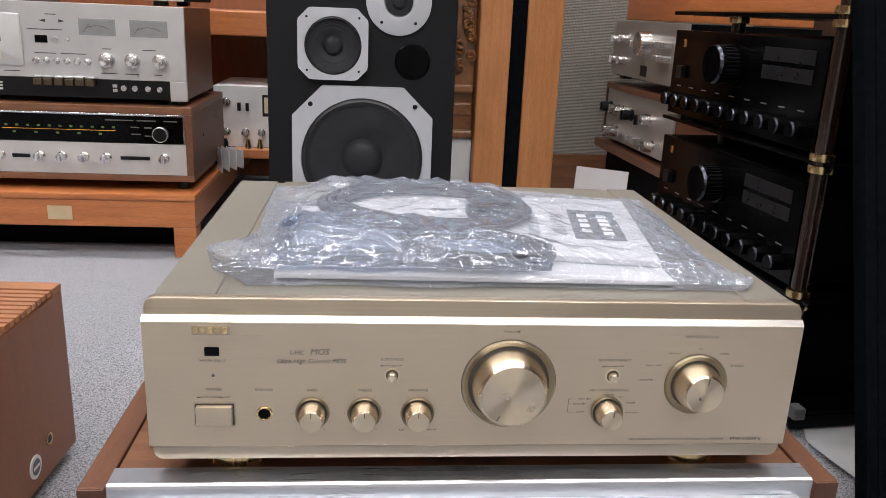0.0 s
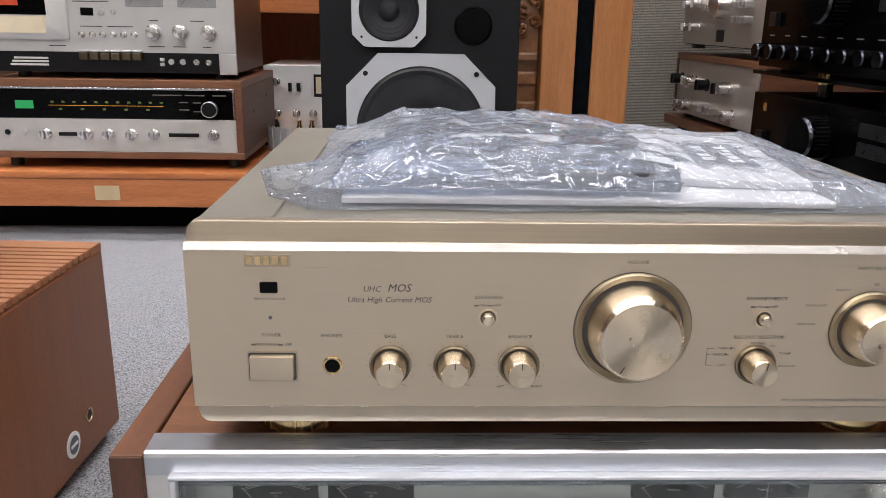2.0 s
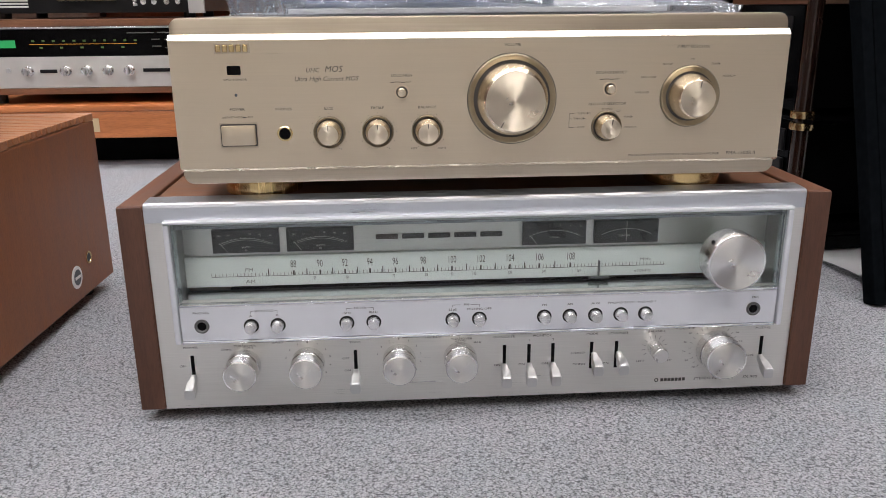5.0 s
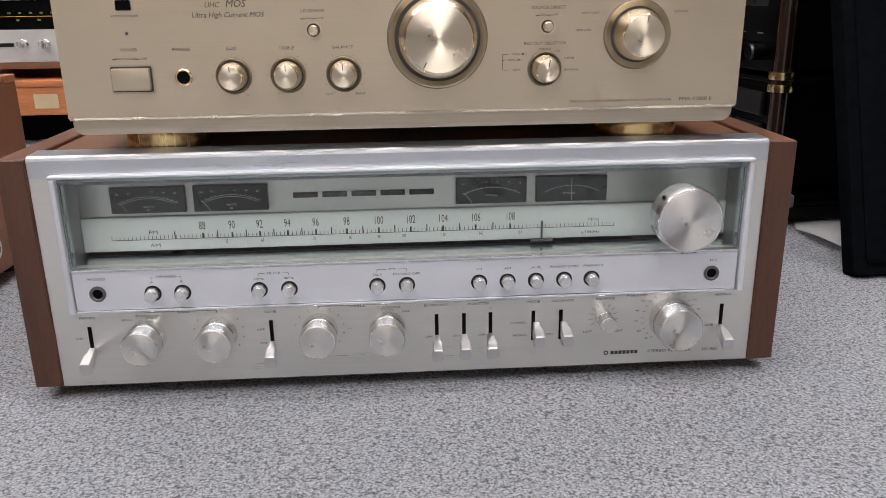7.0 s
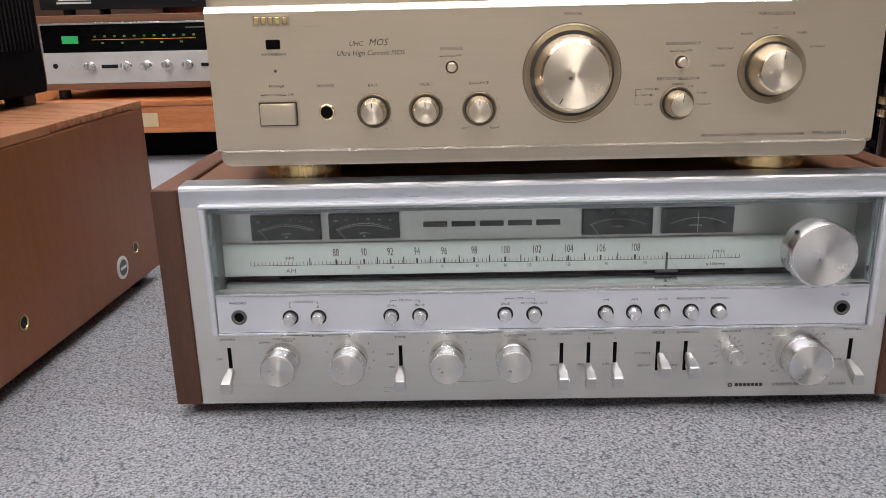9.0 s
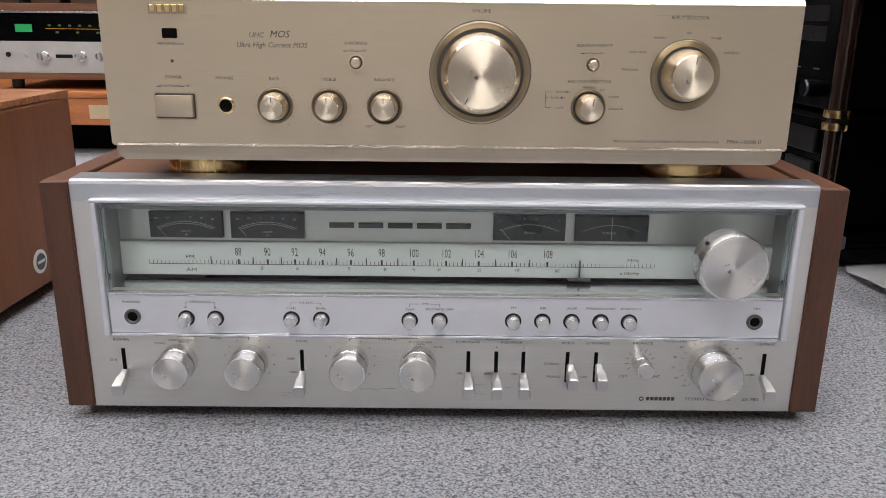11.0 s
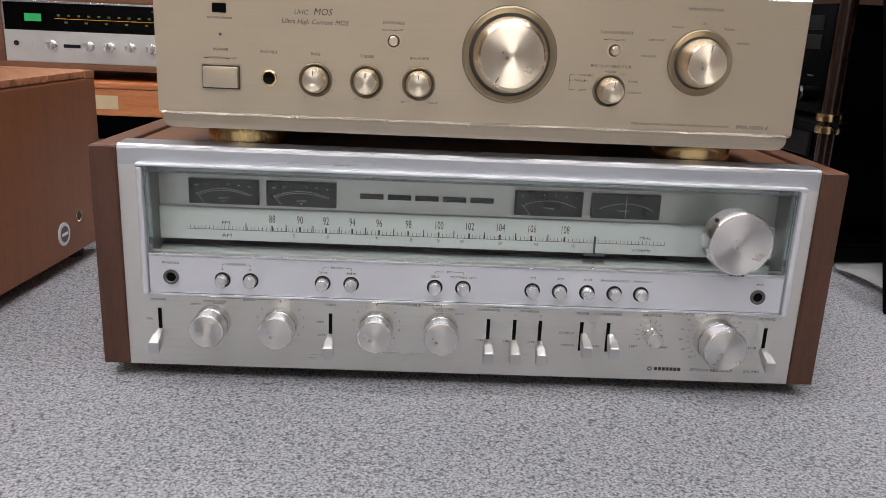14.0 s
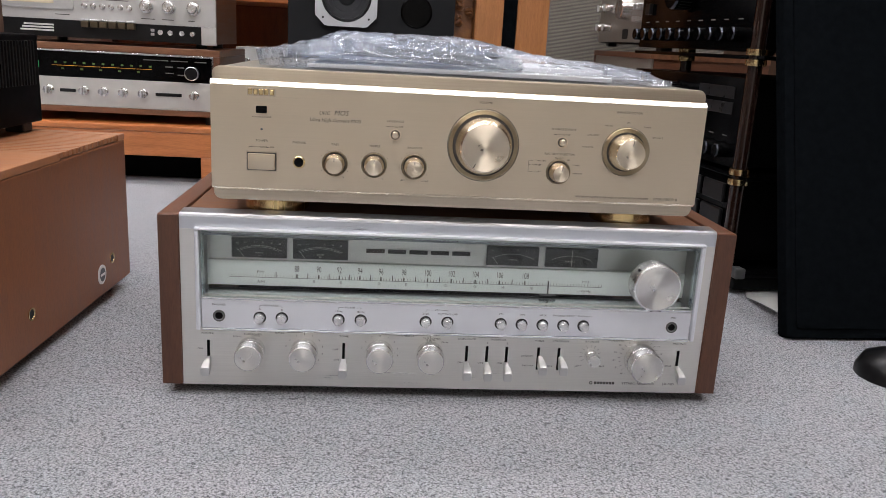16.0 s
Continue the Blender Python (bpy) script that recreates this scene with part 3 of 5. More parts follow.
for x0, x1, c in ((-0.185, -0.164, 0.0085), (-0.1095, -0.088, 0.0062), (-0.0245, -0.003, 0.0038)):
    cx = (x0 + x1) / 2
    strokes(br, x0, 0.0962, cx - c, 0.0962, 0.0003, SY - 0.0003)
    strokes(br, cx + c, 0.0962, x1, 0.0962, 0.0003, SY - 0.0003)
    strokes(br, x0, 0.0942, x0, 0.0962, 0.0003, SY - 0.0003)
    strokes(br, x1, 0.0942, x1, 0.0962, 0.0003, SY - 0.0003)
tagged(part("printed_lines", br, INK, strip), kind="stuff")


def silver_knob(name, x, z, r, length, parent, y=0.0, skirt=True, mark=True):
    k = part(name, lathe(B(), [(r * 0.98, 0.0), (r * 0.98, length * 0.42), (r * 0.93, length * 0.44), (r * 0.93, length * 0.5), (r, length * 0.52), (r, length * 0.93), (r * 0.965, length * 0.985), (r * 0.9, length), (0, length)], seg=56), SILVER_KNOB, parent, "spun aluminium knob", True)
    k.location = (x, y, z)
    turned_face(k, r * 0.91, length + 0.0001, SILVER_FACE)
    if skirt:
        part("knurled_skirt", lathe(B(), [(r * 1.02, 0.0004), (r * 1.02, length * 0.36), (r * 1.0, length * 0.40)], seg=64), SILVER_KNOB, k, "", True)
    return k


for x in (-0.194, -0.1425, -0.0685, -0.0185):
    silver_knob("tone_knob", x, 0.0487, 0.0132, 0.0235, rec)
silver_knob("volume_knob", 0.1975, 0.0475, 0.0168, 0.0245, rec)
silver_knob("balance_knob", 0.1450, 0.0510, 0.0064, 0.0180, rec, skirt=False)
tun = silver_knob("tuning_knob", 0.1975, 0.1310, 0.0238, 0.0200, rec, -0.0045, skirt=False)
part("finger_dimple", lathe(B(), [(0.0016, 0.0), (0.0012, 0.0003), (0, 0.0004)], Matrix.Translation((-0.0185, -0.0140, 0.0165)), 12), BLACK, tun)
bt = B()
for i in range(4):
    box(bt, 0.1985 + i * 0.0030, 0.2008 + i * 0.0030, -0.0085, -0.0044, 0.1018, 0.1050, 0.0006)
part("muting_rubber", bt, BLACK, rec, "small ribbed black pad below the tuning knob")


def lever(x, zt, zb, up=False, tilt=0):
    s = part("lever_slot", box(B(), x - 0.0014, x + 0.0014, -0.0004, 0.0008, zb, zt), BLACK_GLOSS, rec, "black slot of a lever switch")
    lv = B()
    rings = []
    for d, w, hh in ((0.0005, 0.0025, 0.0030), (0.0075, 0.0030, 0.0036), (0.0083, 0.0039, 0.0043), (0.0178, 0.0044, 0.0046), (0.0186, 0.0040, 0.0041)):
        cz = -0.34 * d
        rings.append([lv.verts.new((sx * w, -d, cz + sz * hh)) for sx, sz in ((-0.72, -1), (0.72, -1), (1, -0.6), (1, 0.6), (0.72, 1), (-0.72, 1), (-1, 0.6), (-1, -0.6))])
    for a, b in zip(rings, rings[1:]):
        for i in range(8):
            lv.faces.new((a[i], a[(i + 1) % 8], b[(i + 1) % 8], b[i]))
    lv.faces.new(rings[0])
    lv.faces.new(rings[-1][::-1])
    bmesh.ops.recalc_face_normals(lv, faces=lv.faces)
    h = part("lever", lv, LEVER_METAL, s, "polished metal lever")
    h.location = (x + tilt, 0, zb + 0.0035 if not up else (zt + zb) / 2)


for x in (-0.2350, -0.1040, 0.0185, 0.0390, 0.0590, 0.2365):
    lever(x, 0.0580, 0.0350)
for x in (0.0915, 0.1125):
    lever(x, 0.0580, 0.0340, True, 0.0022)
pr = [("POWER", -0.2356, 0.0648, T), ("ON", -0.2430, 0.0488, T), ("BASS", -0.1665, 0.0672, 0.0024), ("TURNOVER", -0.1925, 0.0648, T), ("200Hz", -0.2075, 0.0622, 0.0018), ("400Hz", -0.1900, 0.0632, 0.0018), ("TONE", -0.1040, 0.0648, T),
      ("OFF", -0.1120, 0.0508, T), ("ON", -0.1110, 0.0400, T), ("TREBLE", -0.0410, 0.0672, 0.0024), ("TURNOVER", -0.0170, 0.0648, T), ("2.5kHz", -0.0180, 0.0632, 0.0018), ("5kHz", -0.0040, 0.0612, 0.0018), ("TAPE", 0.0330, 0.0676, T), ("DUPLICATE", 0.0180, 0.0652, T),
      ("MONITOR", 0.0500, 0.0652, T), ("1", 0.0390, 0.0615, T), ("2", 0.0590, 0.0615, T), ("ON", 0.0125, 0.0400, T), ("ON", 0.0330, 0.0400, T), ("ON", 0.0525, 0.0400, T), ("MODE", 0.0915, 0.0652, T), ("LOUDNESS", 0.1135, 0.0652, T), ("STEREO", 0.0800, 0.0485, T),
      ("MONO", 0.0815, 0.0382, T), ("ON", 0.1040, 0.0382, T), ("BALANCE", 0.1460, 0.0655, T), ("LEFT", 0.1335, 0.0390, T), ("RIGHT", 0.1560, 0.0390, T), ("VOLUME", 0.1700, 0.0675, 0.0024), ("MUTING", 0.2365, 0.0655, T), ("-20dB", 0.2270, 0.0410, T),
      ("STEREO RECEIVER", 0.1980, 0.0208, 0.0024), ("SX-980", 0.2300, 0.0208, 0.0024)]
for k, w in enumerate(("0", "1", "2", "3", "4", "5")):
    for kx in (-0.1425, -0.0685):
        a = radians(26 * k)
        for s in ((1, -1) if k else (1,)):
            if k < 4 or s > 0:
                pr.append((w, kx + s * 0.0182 * math.sin(a), 0.0487 + 0.0165 * math.cos(a) + 0.0012, 0.0016))
for k, w in enumerate(("70", "62", "54", "46", "40", "34", "28", "22", "18", "14", "10", "8")):
    a = radians(-142 + 22 * k)
    pr.append((w, 0.1945 + 0.0245 * math.sin(a), 0.0495 + 0.0225 * math.cos(a), 0.0017))
letters("lettering", pr, INK, face, -0.0003, wide=1.3)
ln = B()
for k in range(19):
    a = radians(-142 + 13.6 * k)
    strokes(ln, 0.1955 + 0.0188 * math.sin(a), 0.0485 + 0.0188 * math.cos(a), 0.1955 + 0.0212 * math.sin(a), 0.0485 + 0.0212 * math.cos(a), 0.0003)
for k in range(11):
    a = radians(-125 + 25 * k)
    strokes(ln, 0.1450 + 0.0080 * math.sin(a), 0.0510 + 0.0080 * math.cos(a), 0.1450 + 0.0112 * math.sin(a), 0.0510 + 0.0112 * math.cos(a), 0.0003)
for x0, x1, c in ((-0.194, -0.1425, -0.1665), (-0.0685, -0.0185, -0.041)):
    strokes(ln, x0, 0.0676, c - 0.006, 0.0676, 0.0003)
    strokes(ln, c + 0.007, 0.0676, x1, 0.0676, 0.0003)
    strokes(ln, x0, 0.0662, x0, 0.0676, 0.0003)
    strokes(ln, x1, 0.0655, x1, 0.0676, 0.0003)
for x0, x1 in ((0.0180, 0.0280), (0.0380, 0.0500)):
    strokes(ln, x0, 0.0677, x1, 0.0677, 0.0003)
tagged(part("printed_lines", ln, INK, face), kind="stuff")
mark = B()
for i in range(7):
    box(mark, 0.1522 + i * 0.0031, 0.1546 + i * 0.0031, -0.0004, 0.0001, 0.0195, 0.0222)
lathe(mark, [(0.0018, 0.0004), (0.0018, 0.0005), (0.0010, 0.0005), (0.0010, 0.0004)], Matrix.Translation((0.1485, 0, 0.0209)), 20)
tagged(part("maker_mark", mark, INK, face, "dark printed maker mark as plain blocks"), kind="stuff")


# ---- the champagne amplifier on top of it ----
DZ = 0.1812
amp = thing("integrated_amplifier", pose(0.003, 0.012, DZ), "champagne gold integrated amplifier standing on the walnut receiver", "amplifier")


def dz(z):
    return z - DZ


HALF = 0.2345
part("rear_band_panel", prism(B(), round_rect(-HALF + 0.001, HALF - 0.001, dz(0.1952), dz(0.3190), 0.0075), 0.0035, 0.0115, 0.0012), CHAMPAGNE_BAND, amp, "set-back champagne bands above and below the front", True)
mainp = B()
prof = [(0.0034, dz(0.2052)), (0.0, dz(0.2078)), (0.0, dz(0.3028)), (0.0034, dz(0.3072))]
va = [mainp.verts.new((-HALF, y, z)) for y, z in prof]
vb = [mainp.verts.new((HALF, y, z)) for y, z in prof]
mainp.faces.new(va)
mainp.faces.new(vb[::-1])
for i in range(4):
    j = (i + 1) % 4
    mainp.faces.new((va[i], vb[i], vb[j], va[j]))
bmesh.ops.recalc_face_normals(mainp, faces=mainp.faces)
dface = part("front_panel", mainp, CHAMPAGNE, amp, "brushed champagne aluminium front")
# Pale sheets over both bevels paint in the glint of the ceiling.
for z0, y0, z1, y1 in ((0.3030, -0.0001, 0.3070, 0.0031), (0.2054, 0.0031, 0.2077, -0.0001)):
    c = B()
    c.faces.new([c.verts.new(v) for v in ((-HALF, y0 - 0.0003, dz(z0)), (HALF, y0 - 0.0003, dz(z0)), (HALF, y1 - 0.0003, dz(z1)), (-HALF, y1 - 0.0003, dz(z1)))])
    part("edge_glint", c, CHAMFER, dface, "bevelled edge overlaid with paler metal as a ceiling glint")
part("side_cover", box(B(), -0.2290, -0.1870, 0.0117, 0.390, dz(0.1990), dz(0.3182), 0.0012), CHAMPAGNE_TOP, amp, "painted steel cover")
part("side_cover", box(B(), 0.1960, 0.2290, 0.0117, 0.390, dz(0.1990), dz(0.3182), 0.0012), CHAMPAGNE_TOP, amp, "painted steel cover")
part("groove", box(B(), -0.1869, -0.1801, 0.0117, 0.388, dz(0.1992), dz(0.3168)), CHAMPAGNE_TOP, amp)
part("groove", box(B(), 0.1891, 0.1959, 0.0117, 0.388, dz(0.1992), dz(0.3168)), CHAMPAGNE_TOP, amp)
top = part("top_cover", box(B(), -0.1800, 0.1890, 0.0117, 0.390, dz(0.1990), dz(0.3182), 0.0012), CHAMPAGNE_TOP, amp, "grey-gold painted steel top cover")
for i in range(9):
    for k in range(2):
        part("vent_slot", box(B(), -0.150 + i * 0.033, -0.130 + i * 0.033, 0.0405 + 0.005 * k, 0.0410 + 0.005 * k, dz(0.31815), dz(0.3183)), CHAMPAGNE_BAND, top)
for fx in (-0.1790, 0.1740):
    for fy in (0.045, 0.30):
        ft = part("foot", lathe(B(), [(0, 0), (0.0300, 0), (0.0310, 0.001), (0.0310, 0.0145), (0.0290, 0.0172), (0, 0.0174)], Matrix.Translation((fx, fy, 0.0002)), 40, "z"), BRASS, amp, "broad gold coloured foot", True)


def gold_knob(name, x, z, ring, r0, r1, length, mark_angle=0.0, mark_len=0.3):
    """A knob that stands in a dished ring in the front."""
    k = part(name, lathe(B(), [(r0, -0.002), (r0, length * 0.35), (r1 * 1.02, length * 0.88), (r1 * 0.98, length * 0.95), (r1 * 0.93, length), (0, length)], seg=64), CHAMPAGNE_KNOB, amp, "spun champagne knob", True)
    k.location = (x, 0, z)
    turned_face(k, r1 * 0.92, length + 0.0001, CHAMPAGNE_FACE)
    # Raised rim; the shade of a sunken dish is in its darker colour.
    part("dished_ring", lathe(B(), [(ring * 1.01, 0.0002), (ring * 1.0, 0.0020), (ring * 0.975, 0.0026), (ring * 0.95, 0.0024), (r0 * 1.09, 0.0004)], seg=72), CHAMPAGNE_DISH, k, "dished ring in champagne darkened for its shade", True)
    part("gap", lathe(B(), [(r0 * 1.10, 0.0006), (r0 * 0.98, 0.0006)], seg=48), INK, k, "dark gap round the knob")
    part("groove", lathe(B(), [(ring * 1.022, 0.0003), (ring * 1.005, 0.0003)], seg=64), INK, k, "thin dark line round the ring")
    a = radians(mark_angle)
    mk = B()
    strokes(mk, r1 * (0.9 - mark_len) * math.sin(a), r1 * (0.9 - mark_len) * math.cos(a), r1 * 0.9 * math.sin(a), r1 * 0.9 * math.cos(a), max(0.0006, r1 * 0.03), -length - 0.0004)
    part("pointer_line", mk, INK, k)
    return k


gold_knob("volume_knob", 0.0200, dz(0.2572), 0.0338, 0.0268, 0.0240, 0.0205, 210, 0.18)
gold_knob("input_knob", 0.1590, dz(0.2572), 0.0232, 0.0172, 0.0146, 0.0185, 8, 0.35)
gold_knob("recording_knob", 0.0945, dz(0.2350), 0.0118, 0.0094, 0.0081, 0.0145, 10, 0.6)
for x in (-0.1200, -0.0830, -0.0450):
    gold_knob("tone_knob", x, dz(0.2340), 0.0120, 0.0094, 0.0081, 0.0145, 0, 0.45)
for x in (-0.0640, 0.0960):
    b = part("push_button", lathe(B(), [(0.0034, 0), (0.0034, 0.0050), (0.0028, 0.0057), (0, 0.0057)], seg=24), CHAMPAGNE_KNOB, amp, smooth=True)
    b.location = (x, 0, dz(0.2635))
    part("collar", lathe(B(), [(0.0056, 0), (0.0056, 0.0008), (0.0046, 0.0008), (0.0044, 0.0002)], seg=24), CHAMPAGNE_SIDE, b)
    part("gap", lathe(B(), [(0.0045, 0.0003), (0.0034, 0.0003)], seg=24), INK, b)
pb = part("power_button", box(B(), -0.2005, -0.1755, -0.0045, 0.001, dz(0.2258), dz(0.2406), 0.0008), CHAMPAGNE, amp, "rectangular champagne power button", True)
part("button_surround", prism(B(), round_rect(-0.2016, -0.1744, dz(0.2247), dz(0.2417), 0.001, 2), -0.0006, 0.0001), INK, pb)
part("button_frame", prism(B(), round_rect(-0.2024, -0.1736, dz(0.2236), dz(0.2428), 0.001, 2), -0.0004, 0.0001), CHAMPAGNE_BAND, pb)
pj = part("headphone_socket", lathe(B(), [(0.0058, 0), (0.0058, 0.0010), (0.0052, 0.0016), (0.0044, 0.0016), (0.0040, 0.0006)], seg=32), BRASS, amp, "gold ringed headphone socket", True)
pj.location = (-0.1535, 0, dz(0.2338))
part("hole", lathe(B(), [(0.0041, 0.0007), (0, 0.0007)], seg=24), BLACK_GLOSS, pj)
part("remote_sensor", prism(B(), round_rect(-0.1932, -0.1832, dz(0.2780), dz(0.2846), 0.0008, 2), -0.0006, 0.0002), BLACK_GLOSS, amp, "small dark remote sensor window")
part("standby_lamp", lathe(B(), [(0.0011, 0), (0.0011, 0.0004), (0, 0.0007)], Matrix.Translation((-0.1880, 0, dz(0.2632))), 14), PRINT_GREY, amp)
plq = part("maker_plate", box(B(), -0.2012, -0.1752, -0.0006, 0.0001, dz(0.2936), dz(0.3008), 0.0002), CHAMPAGNE_BAND, amp, "embossed maker plate with plain raised blocks")
em = B()
for i in range(5):
    box(em, -0.2002 + i * 0.0049, -0.1965 + i * 0.0049, -0.0014, -0.0005, dz(0.2946), dz(0.2999), 0.0005)
part("raised_blocks", em, BRASS, plq)
S1, S2 = 0.0021, 0.0015
letters("lettering", [("REMOTE SENSOR", -0.188, dz(0.2745), S2), ("POWER", -0.188, dz(0.2525), S1), ("ON/STANDBY", -0.1905, dz(0.2467), S2), ("OFF", -0.1785, dz(0.2467), S2), ("PHONES", -0.1535, dz(0.2522), S1), ("BASS", -0.120, dz(0.2520), S1), ("TREBLE", -0.083, dz(0.2520), S1), ("BALANCE", -0.045, dz(0.2520), S1),
                      ("LOUDNESS", -0.064, dz(0.2760), S1), ("ON", -0.0672, dz(0.2712), S2), ("OFF", -0.0588, dz(0.2712), S2), ("VOLUME", 0.020, dz(0.2975), S1), ("SOURCE DIRECT", 0.0965, dz(0.2760), S1), ("ON", 0.0928, dz(0.2712), S2), ("OFF", 0.1012, dz(0.2712), S2), ("REC OUT SELECTOR", 0.0945, dz(0.2522), S1),
                      ("PHONO", 0.0945, dz(0.2483), S2), ("CD", 0.1035, dz(0.2468), S2), ("TUNER", 0.1115, dz(0.2420), S2), ("DVD/AUX", 0.1135, dz(0.2340), S2), ("TAPE-1\u25b62", 0.0765, dz(0.2452), S2), ("TAPE-2\u25b61", 0.0735, dz(0.2412), S2), ("COPY", 0.0745, dz(0.2345), S2), ("INPUT SELECTOR", 0.159, dz(0.2945), S1), ("CD", 0.159, dz(0.2850), S2),
                      ("PHONO", 0.1400, dz(0.2815), S2), ("TUNER", 0.1775, dz(0.2815), S2), ("TAPE-1/DAT", 0.1255, dz(0.2720), S2), ("DVD/AUX", 0.1890, dz(0.2720), S2), ("TAPE-2/MD", 0.1210, dz(0.2605), S2), ("LEFT", -0.0555, dz(0.2205), S2), ("RIGHT", -0.0340, dz(0.2205), S2), ("+", -0.1115, dz(0.2210), S2), ("-", -0.1285, dz(0.2210), S2), ("+", -0.0745, dz(0.2210), S2), ("-", -0.0915, dz(0.2210), S2),
                      ("PRECISION AUDIO COMPONENT / INTEGRATED AMPLIFIER", 0.1500, dz(0.2118), 0.0018), ("PMA-1500R", 0.2025, dz(0.2120), 0.0028), ("II", 0.2150, dz(0.2120), 0.0028)], INK, dface, wide=1.12)
letters("script_lettering", [("UHC", -0.1305, dz(0.2806), 0.0035), ("MOS", -0.1150, dz(0.2812), 0.0048), ("Ultra High Current MOS", -0.1205, dz(0.2742), 0.0035)], INK, dface, shear=0.25, wide=0.98)
dots = B()
for x in (-0.1200, -0.0830, -0.0450):
    for k in range(11):
        a = radians(-150 + 30 * k)
        px, pz = x + 0.0142 * math.sin(a), dz(0.2340) + 0.0142 * math.cos(a)
        box(dots, px - 0.0002, px + 0.0002, -0.0003, 0.0001, pz - 0.0002, pz + 0.0002)
for x0, z in ((-0.1985, 0.2467), (-0.1830, 0.2467), (-0.0710, 0.2712), (-0.0630, 0.2712), (0.0890, 0.2712), (0.0970, 0.2712)):
    box(dots, x0 - 0.0014, x0 + 0.0014, -0.0003, 0.0001, dz(z) - 0.0006, dz(z))
for x0, z0, x1, z1 in ((0.0650, 0.2452, 0.0690, 0.2452), (0.0650, 0.2345, 0.0690, 0.2345), (0.0650, 0.2345, 0.0650, 0.2452), (0.0650, 0.2412, 0.0668, 0.2412)):
    strokes(dots, x0, dz(z0), x1, dz(z1), 0.0003)
tagged(part("printed_marks", dots, INK, dface), kind="stuff")


# ---- the bag of accessories on the amplifier ----
TOPZ = 0.3186
bag = thing("accessory_bag", pose(0.0, 0.0, TOPZ), "clear zip bag with manual and coiled cable on the amplifier", "plastic bag")


def bag_height(u, v):
    """Height of the film over the amplifier: high and rumpled where the cables lie, low over the paper and the zip."""
    side = min(1.0, u * 6.5) * min(1.0, (1 - u) * 14.0)
    rim = side * (min(1.0, v * 9.0) * min(1.0, (1 - v) * 6.0)) ** 0.6
    fall = min(1.0, max(0.0, (u - 0.40) / 0.46))
    hump = 0.0350 - 0.0190 * fall * fall * (3 - 2 * fall)
    hump *= 1.0 - 0.06 * max(0.0, v - 0.55) / 0.45
    seam = 0.0050 + 0.0100 * max(0.0, 1.0 - 5.0 * u)
    return seam + rim * (hump - seam)


def quad_at(c, u, v):
    (x0, y0), (x1, y1), (x2, y2), (x3, y3) = c
    x = (1 - v) * ((1 - u) * x0 + u * x1) + v * ((1 - u) * x3 + u * x2)
    y = (1 - v) * ((1 - u) * y0 + u * y1) + v * ((1 - u) * y3 + u * y2)
    return x, y


def ridged(x, y, s, seed):
    return 1.0 - abs(noise.noise(Vector((x * s, y * s, seed)))) * 2.0


def pillow(bm, c, height, nu, nv, rough, base=0.0006, tip=0.0):
    """A closed bag of film: a rumpled upper sheet and a flat lower one, joined at the rim."""
    up, lo = [], []
    for j in range(nv + 1):
        for i in range(nu + 1):
            u, v = i / nu, j / nv
            x, y = quad_at(c, u, v)
            edge = min(u, 1 - u, v, 1 - v)
            k = min(1.0, edge * 12)
            x += 0.006 * noise.noise(Vector((u * 5, v * 5, 3.1))) * (1 if edge > 0 else 0.7)
            y += 0.006 * noise.noise(Vector((u * 5, v * 5, 7.7))) * (1 if edge > 0 else 0.7)
            x -= tip * math.exp(-((v - 0.16) / 0.10) ** 2) * max(0.0, 1 - 4 * u) ** 1.5
            x += 0.6 * tip * math.exp(-((v - 0.06) / 0.08) ** 2) * max(0.0, 4 * u - 3) ** 1.5
            z = height(u, v)
            z += rough * min(1.0, 0.08 + k) * (0.9 * (ridged(x, y, 26, 1.3) - 0.5) + 0.5 * (ridged(x + 0.3 * y, y, 60, 4.2) - 0.5) + 0.25 * (ridged(x, y, 140, 9.0) - 0.5))
            up.append(bm.verts.new((x, y, max(base + 0.001 * k, z + base))))
            lo.append(up[-1] if edge == 0 else bm.verts.new((x, y, base)))
    w = nu + 1
    for j in range(nv):
        for i in range(nu):
            a = j * w + i
            bm.faces.new((up[a], up[a + 1], up[a + w + 1], up[a + w]))
            q = []
            for vtx in (lo[a], lo[a + w], lo[a + w + 1], lo[a + 1]):
                if vtx not in q:
                    q.append(vtx)
            if len(q) > 2:
                try:
                    bm.faces.new(q)
                except ValueError:
                    pass
    return bm


BAG = ((-0.166, 0.042), (0.196, 0.044), (0.214, 0.322), (-0.175, 0.306))
part("bag_film", pillow(B(), BAG, bag_height, 170, 130, 0.0040, tip=0.034), FILM, bag, "rumpled clear plastic film", True)
zipper = B()
for k in range(4):
    pts = [(0.170 + 0.0075 * k + 0.004 * math.sin(t * 7 + k), 0.060 + 0.245 * t, 0.0120 - 0.004 * t + 0.0018 * math.sin(t * 11 + 0.6 * k)) for t in [i / 24 for i in range(25)]]
    tube(zipper, pts, 0.0007, 6)
part("zip_strip", zipper, FILM, bag, "ribbed zip strip", True)
man = part("manual", box(B(), -0.148, 0.148, -0.105, 0.105, 0.0, 0.0055, 0.0012), MANUAL_PAPER, bag, "white printed manual", True)
man.matrix_basis = pose(0.020, 0.205, 0.0062, 0, 0, -8.4)
cover_print = B()
box(cover_print, 0.086, 0.130, -0.052, 0.053, 0.0054, 0.0058)
part("printed_block", cover_print, PRINT_GREY, man, "dark grey title block")
bars = B()
for k in range(5):
    box(bars, 0.112, 0.1215, -0.036 + 0.0150 * k, -0.0255 + 0.0150 * k, 0.0057, 0.0061)
